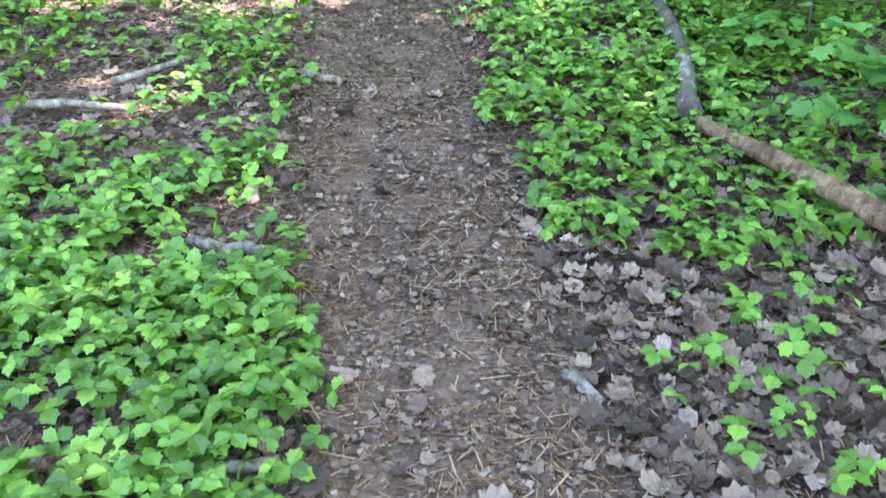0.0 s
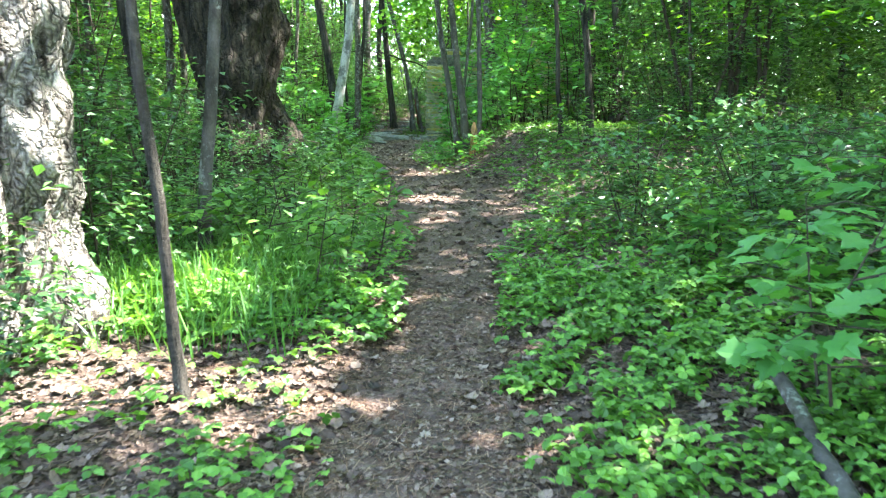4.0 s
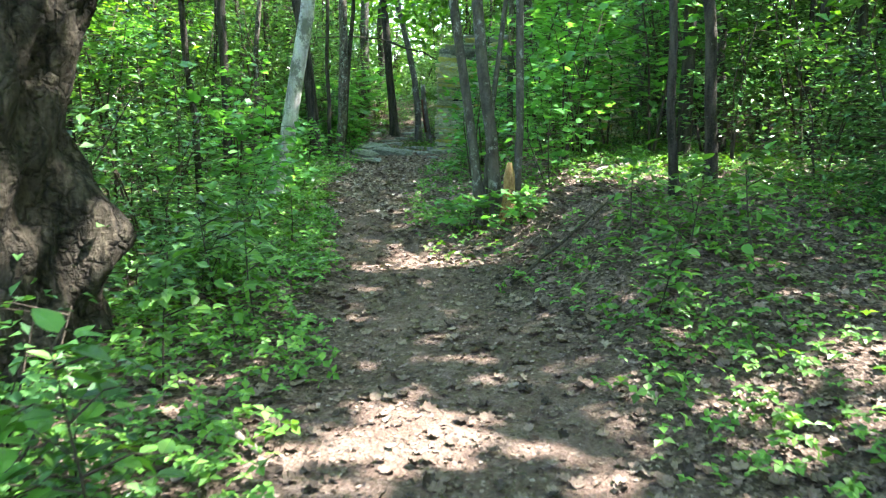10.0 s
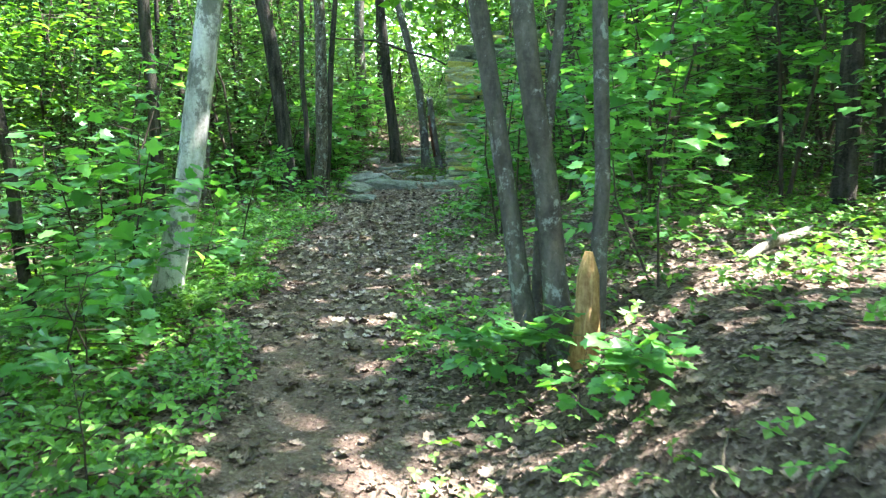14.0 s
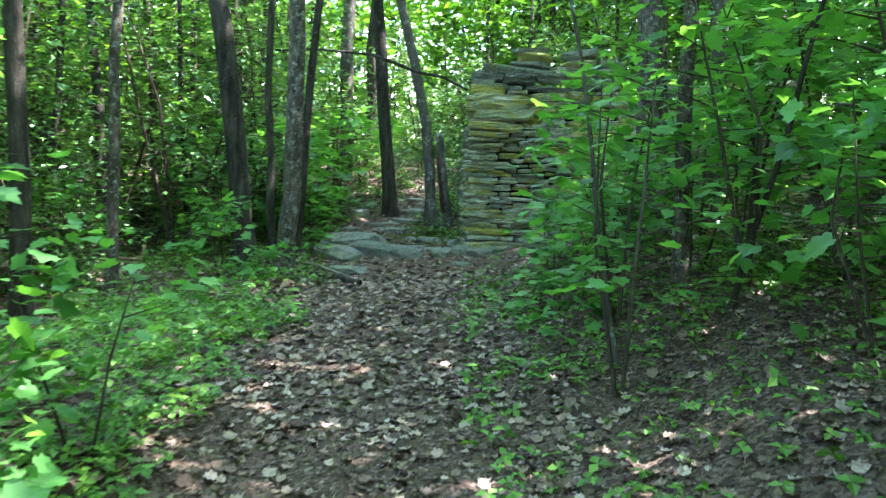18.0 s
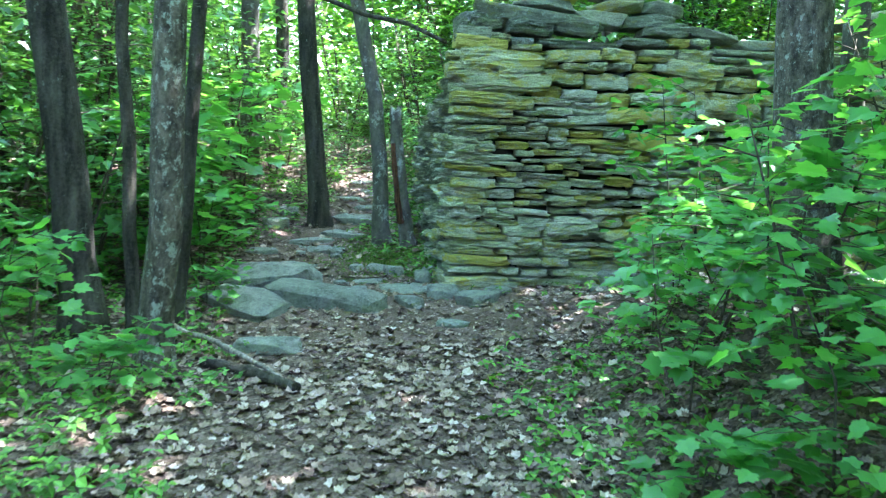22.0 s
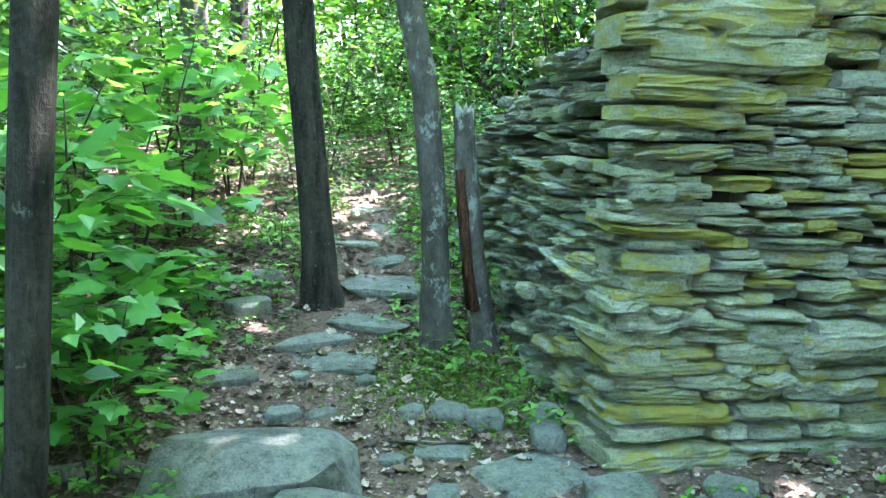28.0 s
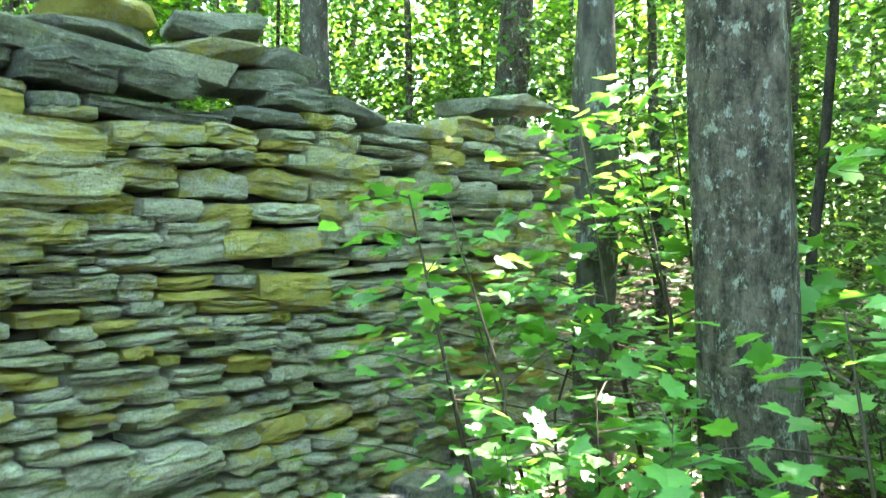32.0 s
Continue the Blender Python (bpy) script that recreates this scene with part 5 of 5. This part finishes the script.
floor_stuff("fallen_needles", "thin dry twigs and stalks strewn on the trail", "leaf litter", NEEDLE, NEEDLES, p, np.random.default_rng(10).uniform(0.015, 0.085, len(p)), 0.08, (0.002, 0.012), 52)

# ---------- rocks and flagstones ----------
def make_rock(name, x, y, size, turn, seed, label, flat=1.0, sink=0.3, tilt=(0, 0), mat=None, category="rock", group="", points=44, cap=0.36):
    """A broken schist block: a rough hull, its faces split and roughened."""
    rng = np.random.default_rng(seed)
    bm = bmesh.new()
    for _ in range(points):
        d = Vector(rng.normal(size=3)).normalized()
        p = Vector((d.x, d.y, d.z))
        p = Vector([math.copysign(abs(c) ** 0.6, c) for c in p]) * 0.5
        p.z = max(min(p.z, cap + rng.normal(0, 0.05)), -0.5)
        bm.verts.new(p)
    hull = bmesh.ops.convex_hull(bm, input=bm.verts)
    bmesh.ops.delete(bm, geom=list({g for g in hull["geom_interior"] + hull["geom_unused"] if isinstance(g, bmesh.types.BMVert)}), context="VERTS")
    bmesh.ops.subdivide_edges(bm, edges=bm.edges[:], cuts=2, use_grid_fill=True)
    bmesh.ops.triangulate(bm, faces=bm.faces[:])
    for v in bm.verts:
        n = noise.noise(Vector(v.co) * 3.1 + Vector((seed, 0, 0))) * 0.05 + noise.noise(Vector(v.co) * 9 + Vector((0, seed, 0))) * 0.018
        v.co *= 1 + n
        v.co.z += 0.03 * noise.noise(Vector((v.co.x * 2, v.co.y * 2, seed)))
        v.co = Vector((v.co.x * size[0], v.co.y * size[1], (v.co.z + 0.5 - sink) * size[2]))
    me = bpy.data.meshes.new(name)
    bm.to_mesh(me)
    bm.free()
    me.materials.append(mat or STONE_ROCK)
    ob = new(name, me)
    ob.matrix_basis = pose(x, y, lift(x, y), tilt[0], tilt[1], turn)
    return tagged(ob, label, category, group)


make_rock("boulder", -1.86, 26.14, (0.95, 0.62, 0.34), -8, 1, "large smooth grey-green boulder beside the trail", sink=0.35, category="boulder", points=30, cap=0.46)
make_rock("boulder", -1.38, 25.55, (1.05, 0.42, 0.3), -22, 2, "long grey schist ledge lying across the trail", sink=0.35, tilt=(8, 3), category="boulder", points=30, cap=0.46)
make_rock("boulder", -2.0, 25.42, (0.7, 0.5, 0.2), -30, 3, "flat grey slab leaning beside the boulders", sink=0.35, tilt=(6, 8), category="boulder", points=30, cap=0.46)
make_rock("boulder", -1.72, 24.4, (0.5, 0.28, 0.14), -12, 4, "low dark flat rock among fallen leaves", sink=0.4, category="boulder", points=30, cap=0.46)
FLAGS = [
    (-1.02, 28.6, 0.54, 0.6, 8), (-1.18, 27.95, 0.46, 0.4, -14), (-1.58, 27.75, 0.46, 0.32, 20), (-1.47, 27.45, 0.48, 0.34, -12),
    (-1.17, 29.7, 0.42, 0.36, 5), (-1.05, 30.2, 0.45, 0.3, -6), (-0.95, 29.2, 0.34, 0.3, 40), (-0.95, 30.9, 0.4, 0.3, 30), (-2.03, 27.2, 0.34, 0.24, 15), (-0.66, 26.16, 0.44, 0.42, 24), (-0.98, 26.43, 0.26, 0.15, -10), (-1.55, 26.8, 0.14, 0.1, 40),
]
for n, (x, y, a, b, turn) in enumerate(FLAGS):
    make_rock("flagstone", x, y, (a * 1.3, b * 1.3, 0.11), turn, 20 + n, "flat grey stone trodden into the trail", sink=0.68, points=18, category="flagstone", group="stones in the trail")
ROCKS = [
    (-0.38, 25.83, 0.32, 0.26, 0.17), (-0.14, 25.5, 0.42, 0.28, 0.17), (-1.1, 25.92, 0.17, 0.14, 0.09), (-0.7, 25.5, 0.34, 0.2, 0.1), (-0.92, 26.75, 0.2, 0.16, 0.1),
    (-0.76, 26.62, 0.2, 0.18, 0.12), (-1.1, 26.77, 0.16, 0.12, 0.08), (-0.5, 26.42, 0.28, 0.18, 0.14), (-0.43, 26.66, 0.16, 0.13, 0.12), (0.08, 25.75, 0.24, 0.18, 0.09),
    (1.16, 25.75, 0.42, 0.3, 0.26), (1.28, 25.2, 0.5, 0.38, 0.14), (0.85, 25.45, 0.24, 0.17, 0.08), (1.75, 25.8, 0.5, 0.3, 0.22), (2.2, 25.75, 0.5, 0.34, 0.28), (2.75, 25.7, 0.6, 0.35, 0.3),
    (2.4, 25.35, 0.36, 0.3, 0.2), (3.2, 25.5, 0.5, 0.4, 0.24), (1.65, 25.2, 0.3, 0.22, 0.12), (-0.42, 24.9, 0.26, 0.15, 0.07), (-1.75, 26.75, 0.2, 0.14, 0.1), (-1.3, 27.15, 0.13, 0.1, 0.06), (-1.65, 27.2, 0.12, 0.1, 0.05), (3.9, 25.4, 0.6, 0.5, 0.3),
    (-1.25, 26.35, 0.14, 0.11, 0.06), (-1.95, 28.0, 0.3, 0.2, 0.16), (-1.85, 28.5, 0.25, 0.2, 0.14),
]
for n, (x, y, a, b, c) in enumerate(ROCKS):
    make_rock("rock", x, y, (a, b, c), 37 * n % 180, 50 + n, "loose grey-green stone fallen from the ruin", sink=0.3, group="fallen stones")
# the slab and blocks that crown the corner of the ruin
FOOT = lift(CORNER.x, CORNER.y, -0.04)


def crown_stone(s, z, size, turn, tilt, seed, mat, label, depth=0.3):
    ob = make_rock("capstone", 0, 0, size, 0, seed, label, sink=0.5, mat=mat, category="stone", group="capstones of the ruin", points=22, cap=0.42)
    ob.matrix_basis = pose(CORNER.x + s, CORNER.y + depth - 0.05, FOOT + z, tilt[0], tilt[1], turn)
    return ob


crown_stone(0.66, 2.45, (1.42, 0.6, 0.13), 1, (0, 5), 91, STONE_TOP, "long tilted slab lying on top of the ruin")
crown_stone(0.8, 2.56, (0.62, 0.5, 0.13), 8, (0, 3), 92, STONE_TOP, "flat stone resting on top of the ruin")
crown_stone(0.84, 2.65, (0.56, 0.5, 0.13), -6, (0, 2), 93, STONE_YELLOW, "yellow-lichened stone stacked on top of the ruin")
crown_stone(0.8, 2.74, (0.5, 0.46, 0.11), 12, (0, -3), 97, STONE_TOP, "rough stone block on top of the ruin")
crown_stone(1.47, 2.70, (0.58, 0.5, 0.17), 4, (0, -4), 94, STONE_TOP, "thick lichen-crusted block on top of the ruin")
crown_stone(1.45, 2.58, (0.52, 0.5, 0.14), -8, (0, -2), 95, STONE_YELLOW, "yellow-lichened stone under the top block")
# added filler, set back so a shadow gap shows under the top blocks
crown_stone(1.36, 2.47, (0.62, 0.5, 0.15), -3, (0, 2), 102, STONE_WALL, "filler stone set back for the shadow gap under the top blocks", depth=0.36)
crown_stone(1.74, 2.46, (0.5, 0.5, 0.15), 5, (0, -2), 103, STONE_TOP, "flat stone bedded under the top blocks", depth=0.32)
crown_stone(1.84, 2.57, (0.4, 0.46, 0.15), 14, (0, 3), 96, STONE_TOP, "dark weathered stone on top of the ruin")
crown_stone(2.3, 2.38, (0.6, 0.5, 0.1), -5, (0, 8), 98, STONE_TOP, "thin tilted stone on the broken wall top")
crown_stone(2.85, 2.31, (0.7, 0.5, 0.09), 6, (0, 1), 99, STONE_WALL, "thin pale slab on the broken wall top")
crown_stone(3.62, 2.55, (0.6, 0.5, 0.14), 3, (0, -4), 100, STONE_TOP, "dark weathered stone on top of the ruin")
crown_stone(4.15, 2.64, (0.6, 0.5, 0.12), -7, (0, 2), 101, STONE_WALL, "flat stone resting on top of the ruin")


# ---------- logs, branches, stumps ----------
def stick(name, points, radii, mat, label, category, seed, sides=9, wobble=0.06):
    pts = [(x, y, lift(x, y, dz)) for x, y, dz in points]
    n = 4
    s = np.linspace(0, len(pts) - 1, (len(pts) - 1) * n + 1)
    p = np.array([[np.interp(v, range(len(pts)), [q[i] for q in pts]) for i in range(3)] for v in s])
    p += np.random.default_rng(seed).normal(0, 0.006, p.shape)
    r = np.interp(s, range(len(pts)), radii)
    centre = Vector(p.mean(0))
    ob = new(name, tube_mesh(name, p - np.array(centre), r, sides, wobble, seed, [mat]))
    ob.location = centre
    return tagged(ob, label, category)


stick("fallen_log", [(1.0, 1.0, 0.07), (1.17, 0.55, 0.09), (1.34, 0.0, 0.11), (1.55, -0.6, 0.1)], [0.026, 0.034, 0.042, 0.046], WOOD_LOG, "pale peeled end of a fallen log among low plants", "log", 1)
stick("fallen_branch", [(1.0, 1.05, 0.07), (1.12, 1.5, 0.07), (1.22, 2.0, 0.08), (1.34, 2.9, 0.1)], [0.042, 0.04, 0.034, 0.026], BARK_GREY, "grey fallen branch lying beside the trail", "branch", 2)
stick("twig", [(-0.43, 1.7, 0.02), (-0.27, 1.68, 0.02)], [0.018, 0.016], WOOD_DEAD, "short pale piece of wood on the trail", "wood", 3)
stick("twig", [(-0.72, 0.5, 0.05), (-0.5, 0.43, 0.04)], [0.016, 0.02], WOOD_DEAD, "pale broken branch end among low plants", "wood", 4)
stick("twig", [(-0.75, -0.38, 0.03), (-0.4, -0.42, 0.03)], [0.012, 0.016], WOOD_DEAD, "weathered stick lying under low plants", "wood", 5)
stick("twig", [(0.27, -0.1, 0.015), (0.35, -0.2, 0.015)], [0.014, 0.012], WOOD_DEAD, "grey chip of bark on the trail", "wood", 6)
stick("twig", [(-1.2, 1.7, 0.04), (-0.75, 2.1, 0.03)], [0.014, 0.01], WOOD_DEAD, "weathered stick beside the trail", "wood", 7)
stick("twig", [(-1.5, 1.5, 0.04), (-1.1, 1.45, 0.04)], [0.02, 0.014], WOOD_DEAD, "weathered stick beside the trail", "wood", 8)
stick("twig", [(-1.0, 9.5, 0.05), (-0.72, 9.15, 0.03)], [0.022, 0.016], WOOD_DEAD, "pale stick at the trail's edge", "wood", 9)
stick("fallen_log", [(1.55, 15.1, 0.08), (1.85, 15.5, 0.1), (2.3, 15.9, 0.1)], [0.022, 0.03, 0.025], WOOD_DEAD, "pale sunlit log lying on the bank", "log", 10)
stick("fallen_branch", [(0.5, 12.3, 0.03), (0.9, 12.7, 0.05), (1.4, 13.1, 0.06)], [0.014, 0.012, 0.006], TWIG, "thin bare branch lying on the leaf litter", "branch", 11)
stick("fallen_branch", [(0.8, 12.6, 0.05), (0.8, 13.0, 0.12), (0.95, 13.3, 0.1)], [0.009, 0.007, 0.003], TWIG, "thin bare twig lying on the leaf litter", "branch", 12)
stick("fallen_branch", [(-2.62, 24.88, 0.1), (-2.38, 24.54, 0.09), (-1.94, 24.06, 0.1), (-1.61, 23.6, 0.06)], [0.013, 0.018, 0.019, 0.013], WOOD_DEAD, "long pale bare stick beside the trail", "branch", 13)
stick("fallen_log", [(-2.1, 23.97, 0.03), (-1.8, 23.74, 0.04), (-1.5, 23.45, 0.03)], [0.03, 0.035, 0.03], BARK_DARK, "short dark rotting log in the leaf litter", "log", 14)
stick("fallen_branch", [(-2.9, 26.1, 0.05), (-2.45, 26.2, 0.05), (-2.1, 26.1, 0.04)], [0.03, 0.035, 0.025], WOOD_DEAD, "weathered branch on the ground near the boulder", "branch", 15)
stick("twig", [(-1.25, 26.5, 0.02), (-0.85, 26.42, 0.03)], [0.008, 0.006], TWIG, "thin twig lying on the trail", "wood", 16)
# the bare limb that reaches over to the wall
limb = np.array([(-4.3, 27.3, 3.3), (-3.4, 27.25, 3.52), (-2.5, 27.2, 3.56), (-1.75, 27.15, 3.5), (-1.45, 27.1, 3.4), (-1.1, 27.0, 3.26), (-0.7, 26.75, 3.17), (-0.38, 26.4, 2.98)])
ob = new("dead_branch", tube_mesh("dead_branch", limb - limb[3], [0.014, 0.018, 0.022, 0.026, 0.032, 0.027, 0.026, 0.022], 8, 0.08, 3, [BARK_DARK]))
ob.location = limb[3]
tagged(ob, "bare dark branch caught between the trees and the ruin's corner", "branch")


def split_stump():
    """A dead split trunk, broken off, with rotten red heartwood."""
    x, y = -0.58, 27.5
    root = thing("dead_stump", pose(x, y, lift(x, y, -0.1)), "dead split tree stump with a rotten red heart", "stump")
    zs = np.linspace(0, 1.52, 14)
    line = np.column_stack([-0.11 * zs + 0.05 * (1 - zs) ** 2, 0 * zs, zs])
    v, q, t = tube(line, np.interp(zs, [0, 0.2, 1.52], [0.11, 0.075, 0.055]), 14, 0.05, 5)
    top = v[:, 2] > 1.4
    v[top, 2] += np.random.default_rng(2).uniform(-0.07, 0.04, top.sum())
    part("trunk", array_mesh("trunk", v, np.concatenate([q[:, [0, 1, 2]], q[:, [0, 2, 3]], t]), [BARK_GREY], smooth=True), None, root)
    v, q, t = tube(line[3:11] + [-0.045, -0.05, 0], np.interp(zs[3:11], [0, 1.5], [0.045, 0.025]), 8, 0.16, 6)
    part("heartwood", array_mesh("heartwood", v, np.concatenate([q[:, [0, 1, 2]], q[:, [0, 2, 3]], t]), [WOOD_RED], smooth=True), None, root, "rotten red-brown heartwood")
    return root


split_stump()
x, y = 0.6, 14.6
stub = thing("broken_stub", pose(x, y, lift(x, y, -0.05)), "freshly broken tan stub at the foot of the maple clump", "stump")
v, q, t = tube(np.column_stack([[0, 0.01, 0.01, 0.02], [0, 0, 0, 0], [0, 0.25, 0.5, 0.62]]), [0.085, 0.06, 0.05, 0.02], 10, 0.12, 4)
part("wood", array_mesh("wood", v, np.concatenate([q[:, [0, 1, 2]], q[:, [0, 2, 3]], t]), [WOOD_TAN], smooth=True), None, stub)

# moss at the foot of the side wall
r = np.random.default_rng(77)
p = np.column_stack([r.normal(-0.75, 0.3, 9000), r.normal(27.15, 0.34, 9000)])
floor_stuff("moss", "green moss on the soil under the ruin", "moss", SMALL, MOSS, p, r.uniform(0.012, 0.035, len(p)), 0.9, (0.0, 0.015), 78)


# ---------- maple saplings near the lens ----------
MAPLES = [
    make_bush(301, 1.5, 1.15, 13, 12, 0.102, MAPLE, LEAF_MAPLE, "maple_sapling", "young maple with broad bright lobed leaves", "sapling", "maple saplings", 0.3, 2),
    make_bush(302, 0.9, 0.9, 11, 12, 0.09, MAPLE, LEAF_MAPLE, "maple_sapling", "low maple seedling with broad lobed leaves", "sapling", "maple saplings", 0.3, 2),
    make_bush(303, 2.3, 1.5, 17, 13, 0.102, MAPLE, LEAF_MAPLE, "maple_sapling", "tall thin maple sapling with flat leaf sprays", "sapling", "maple saplings", 0.3, 2),
    make_bush(304, 1.7, 1.4, 15, 7, 0.19, MAPLE, LEAF_MAPLE, "maple_sapling", "bushy maple with large pale green leaves", "sapling", "maple saplings", 0.2, 3),
    make_bush(305, 0.45, 0.6, 7, 8, 0.09, MAPLE, LEAF_MAPLE, "maple_sapling", "small maple seedling in the leaf litter", "sapling", "maple saplings", 0.3, 2),
]
SET = [
    (2, 0.35, 19.3, 25, 0.9), (1, 0.9, 24.05, 10, 0.75), (1, 1.15, 23.75, 100, 0.9), (1, 0.6, 23.5, 200, 0.6), (1, 1.25, 24.4, 250, 0.7),
    # kind, x, y, turn, scale
    (2, 0.55, 20.5, 10, 1.0), (2, 1.4, 20.2, 80, 1.05), (0, 1.3, 21.2, 70, 1.0), (0, 0.8, 22.1, 250, 1.0), (1, 0.5, 21.4, 200, 1.0), (1, 0.4, 22.6, 20, 1.0), (4, 0.1, 21.8, 70, 1.1), (4, 0.2, 20.6, 160, 1.0), (0, 0.75, 23.1, 130, 0.95),
    (1, 1.2, 22.7, 300, 1.1), (2, 1.25, 24.55, 40, 0.75), (0, 1.65, 24.6, 220, 0.9), (2, 2.1, 24.3, 10, 0.9), (1, 1.5, 24.1, 80, 0.9), (2, 1.9, 23.2, 270, 1.0), (0, 2.5, 23.9, 30, 1.0), (2, 2.9, 24.6, 120, 1.0),
    (1, 1.15, 16.4, 60, 0.75), (0, 1.5, 17.0, 10, 1.0), (2, 1.9, 18.0, 100, 1.0), (0, 1.4, 18.6, 310, 1.0), (0, 2.2, 19.4, 0, 1.0), (2, 2.4, 21.0, 60, 1.1), (2, 2.0, 22.2, 160, 1.0),
    (3, -2.75, 26.95, 0, 1.0), (3, -2.45, 26.1, 20, 0.62), (3, -2.95, 26.2, 100, 0.9), (3, -3.2, 27.7, 70, 1.1), (3, -2.75, 28.5, 140, 1.0), (3, -3.8, 26.8, 200, 1.15), (3, -3.6, 28.8, 260, 1.2), (3, -2.5, 29.6, 20, 1.0), (4, -2.35, 26.9, 0, 1.0), (4, -2.5, 27.5, 90, 1.1), (4, -2.2, 27.9, 30, 1.0), (3, -4.4, 28.0, 90, 1.2), (3, -2.2, 30.8, 30, 1.0),
    (4, -2.55, 23.3, 90, 1.0), (1, -3.0, 23.6, 10, 1.0), (1, -3.4, 24.8, 210, 1.0), (4, -2.3, 25.4, 75, 0.9),
    (0, -2.35, 16.1, 60, 1.0), (1, -2.3, 17.3, 120, 0.9), (1, -2.2, 15.3, 0, 1.0), (0, -2.6, 16.2, 200, 1.1), (2, -3.0, 17.8, 10, 1.0), (0, -2.2, 18.3, 80, 0.8), (1, -1.9, 14.5, 30, 0.9), (2, -2.8, 14.6, 70, 1.1),
    (4, 0.05, 14.9, 50, 0.9), (4, 0.5, 14.0, 170, 0.75), (0, 1.1, 15.2, 0, 0.8), (4, 0.7, 13.9, 40, 0.9), (4, 0.2, 14.8, 80, 1.0),
    (2, 1.9, 18.9, 20, 1.3), (2, 2.9, 18.2, 190, 1.4), (2, 2.7, 20.4, 80, 1.4), (2, 2.3, 22.6, 140, 1.2), (2, 1.5, 17.5, 260, 1.0), (2, 3.4, 21.6, 10, 1.4), (2, 3.9, 18.9, 75, 1.4), (2, 1.7, 21.4, 300, 1.2),
    (1, 1.45, 2.6, 0, 1.0), (1, 1.9, 2.2, 100, 1.1), (0, 2.2, 3.0, 50, 1.0), (1, 1.7, 1.5, 210, 0.9), (4, 1.5, 0.9, 40, 1.0), (4, 1.9, 0.6, 120, 1.1), (4, 1.55, 4.9, 60, 1.0),
]
for n, (k, x, y, turn, size) in enumerate(SET):
    copy_at(MAPLES[k], x, y, turn, size)
for k, ob in enumerate(MAPLES):
    set_at(ob, -4.6 - 0.9 * k, 24.0 + k)

# the tall pale plant and leafy stems at the trail's left edge
SPRIG = make_bush(330, 0.75, 0.5, 8, 9, 0.1, OVATE, LEAF_COVER, "leafy_plant", "upright bright-green plant beside the trail", "plant", "trailside plants", 0.25, 1)
set_at(SPRIG, -0.5, 5.25)
for n, (x, y) in enumerate([(-0.75, 5.9), (-0.95, 5.0), (-0.85, 6.8), (-1.05, 7.6), (-1.2, 6.3), (-0.95, 8.3), (-1.35, 8.9), (-1.4, 5.4), (-0.8, 4.4), (-1.35, 9.8), (-1.1, 10.9), (-1.5, 11.6), (-1.6, 12.6), (-1.4, 13.4), (1.2, 10.8), (1.6, 11.6), (1.35, 12.1), (2.0, 11.2), (1.9, 12.2)]):
    copy_at(SPRIG, x, y, 50 * n, 0.75 + 0.07 * (n % 6))
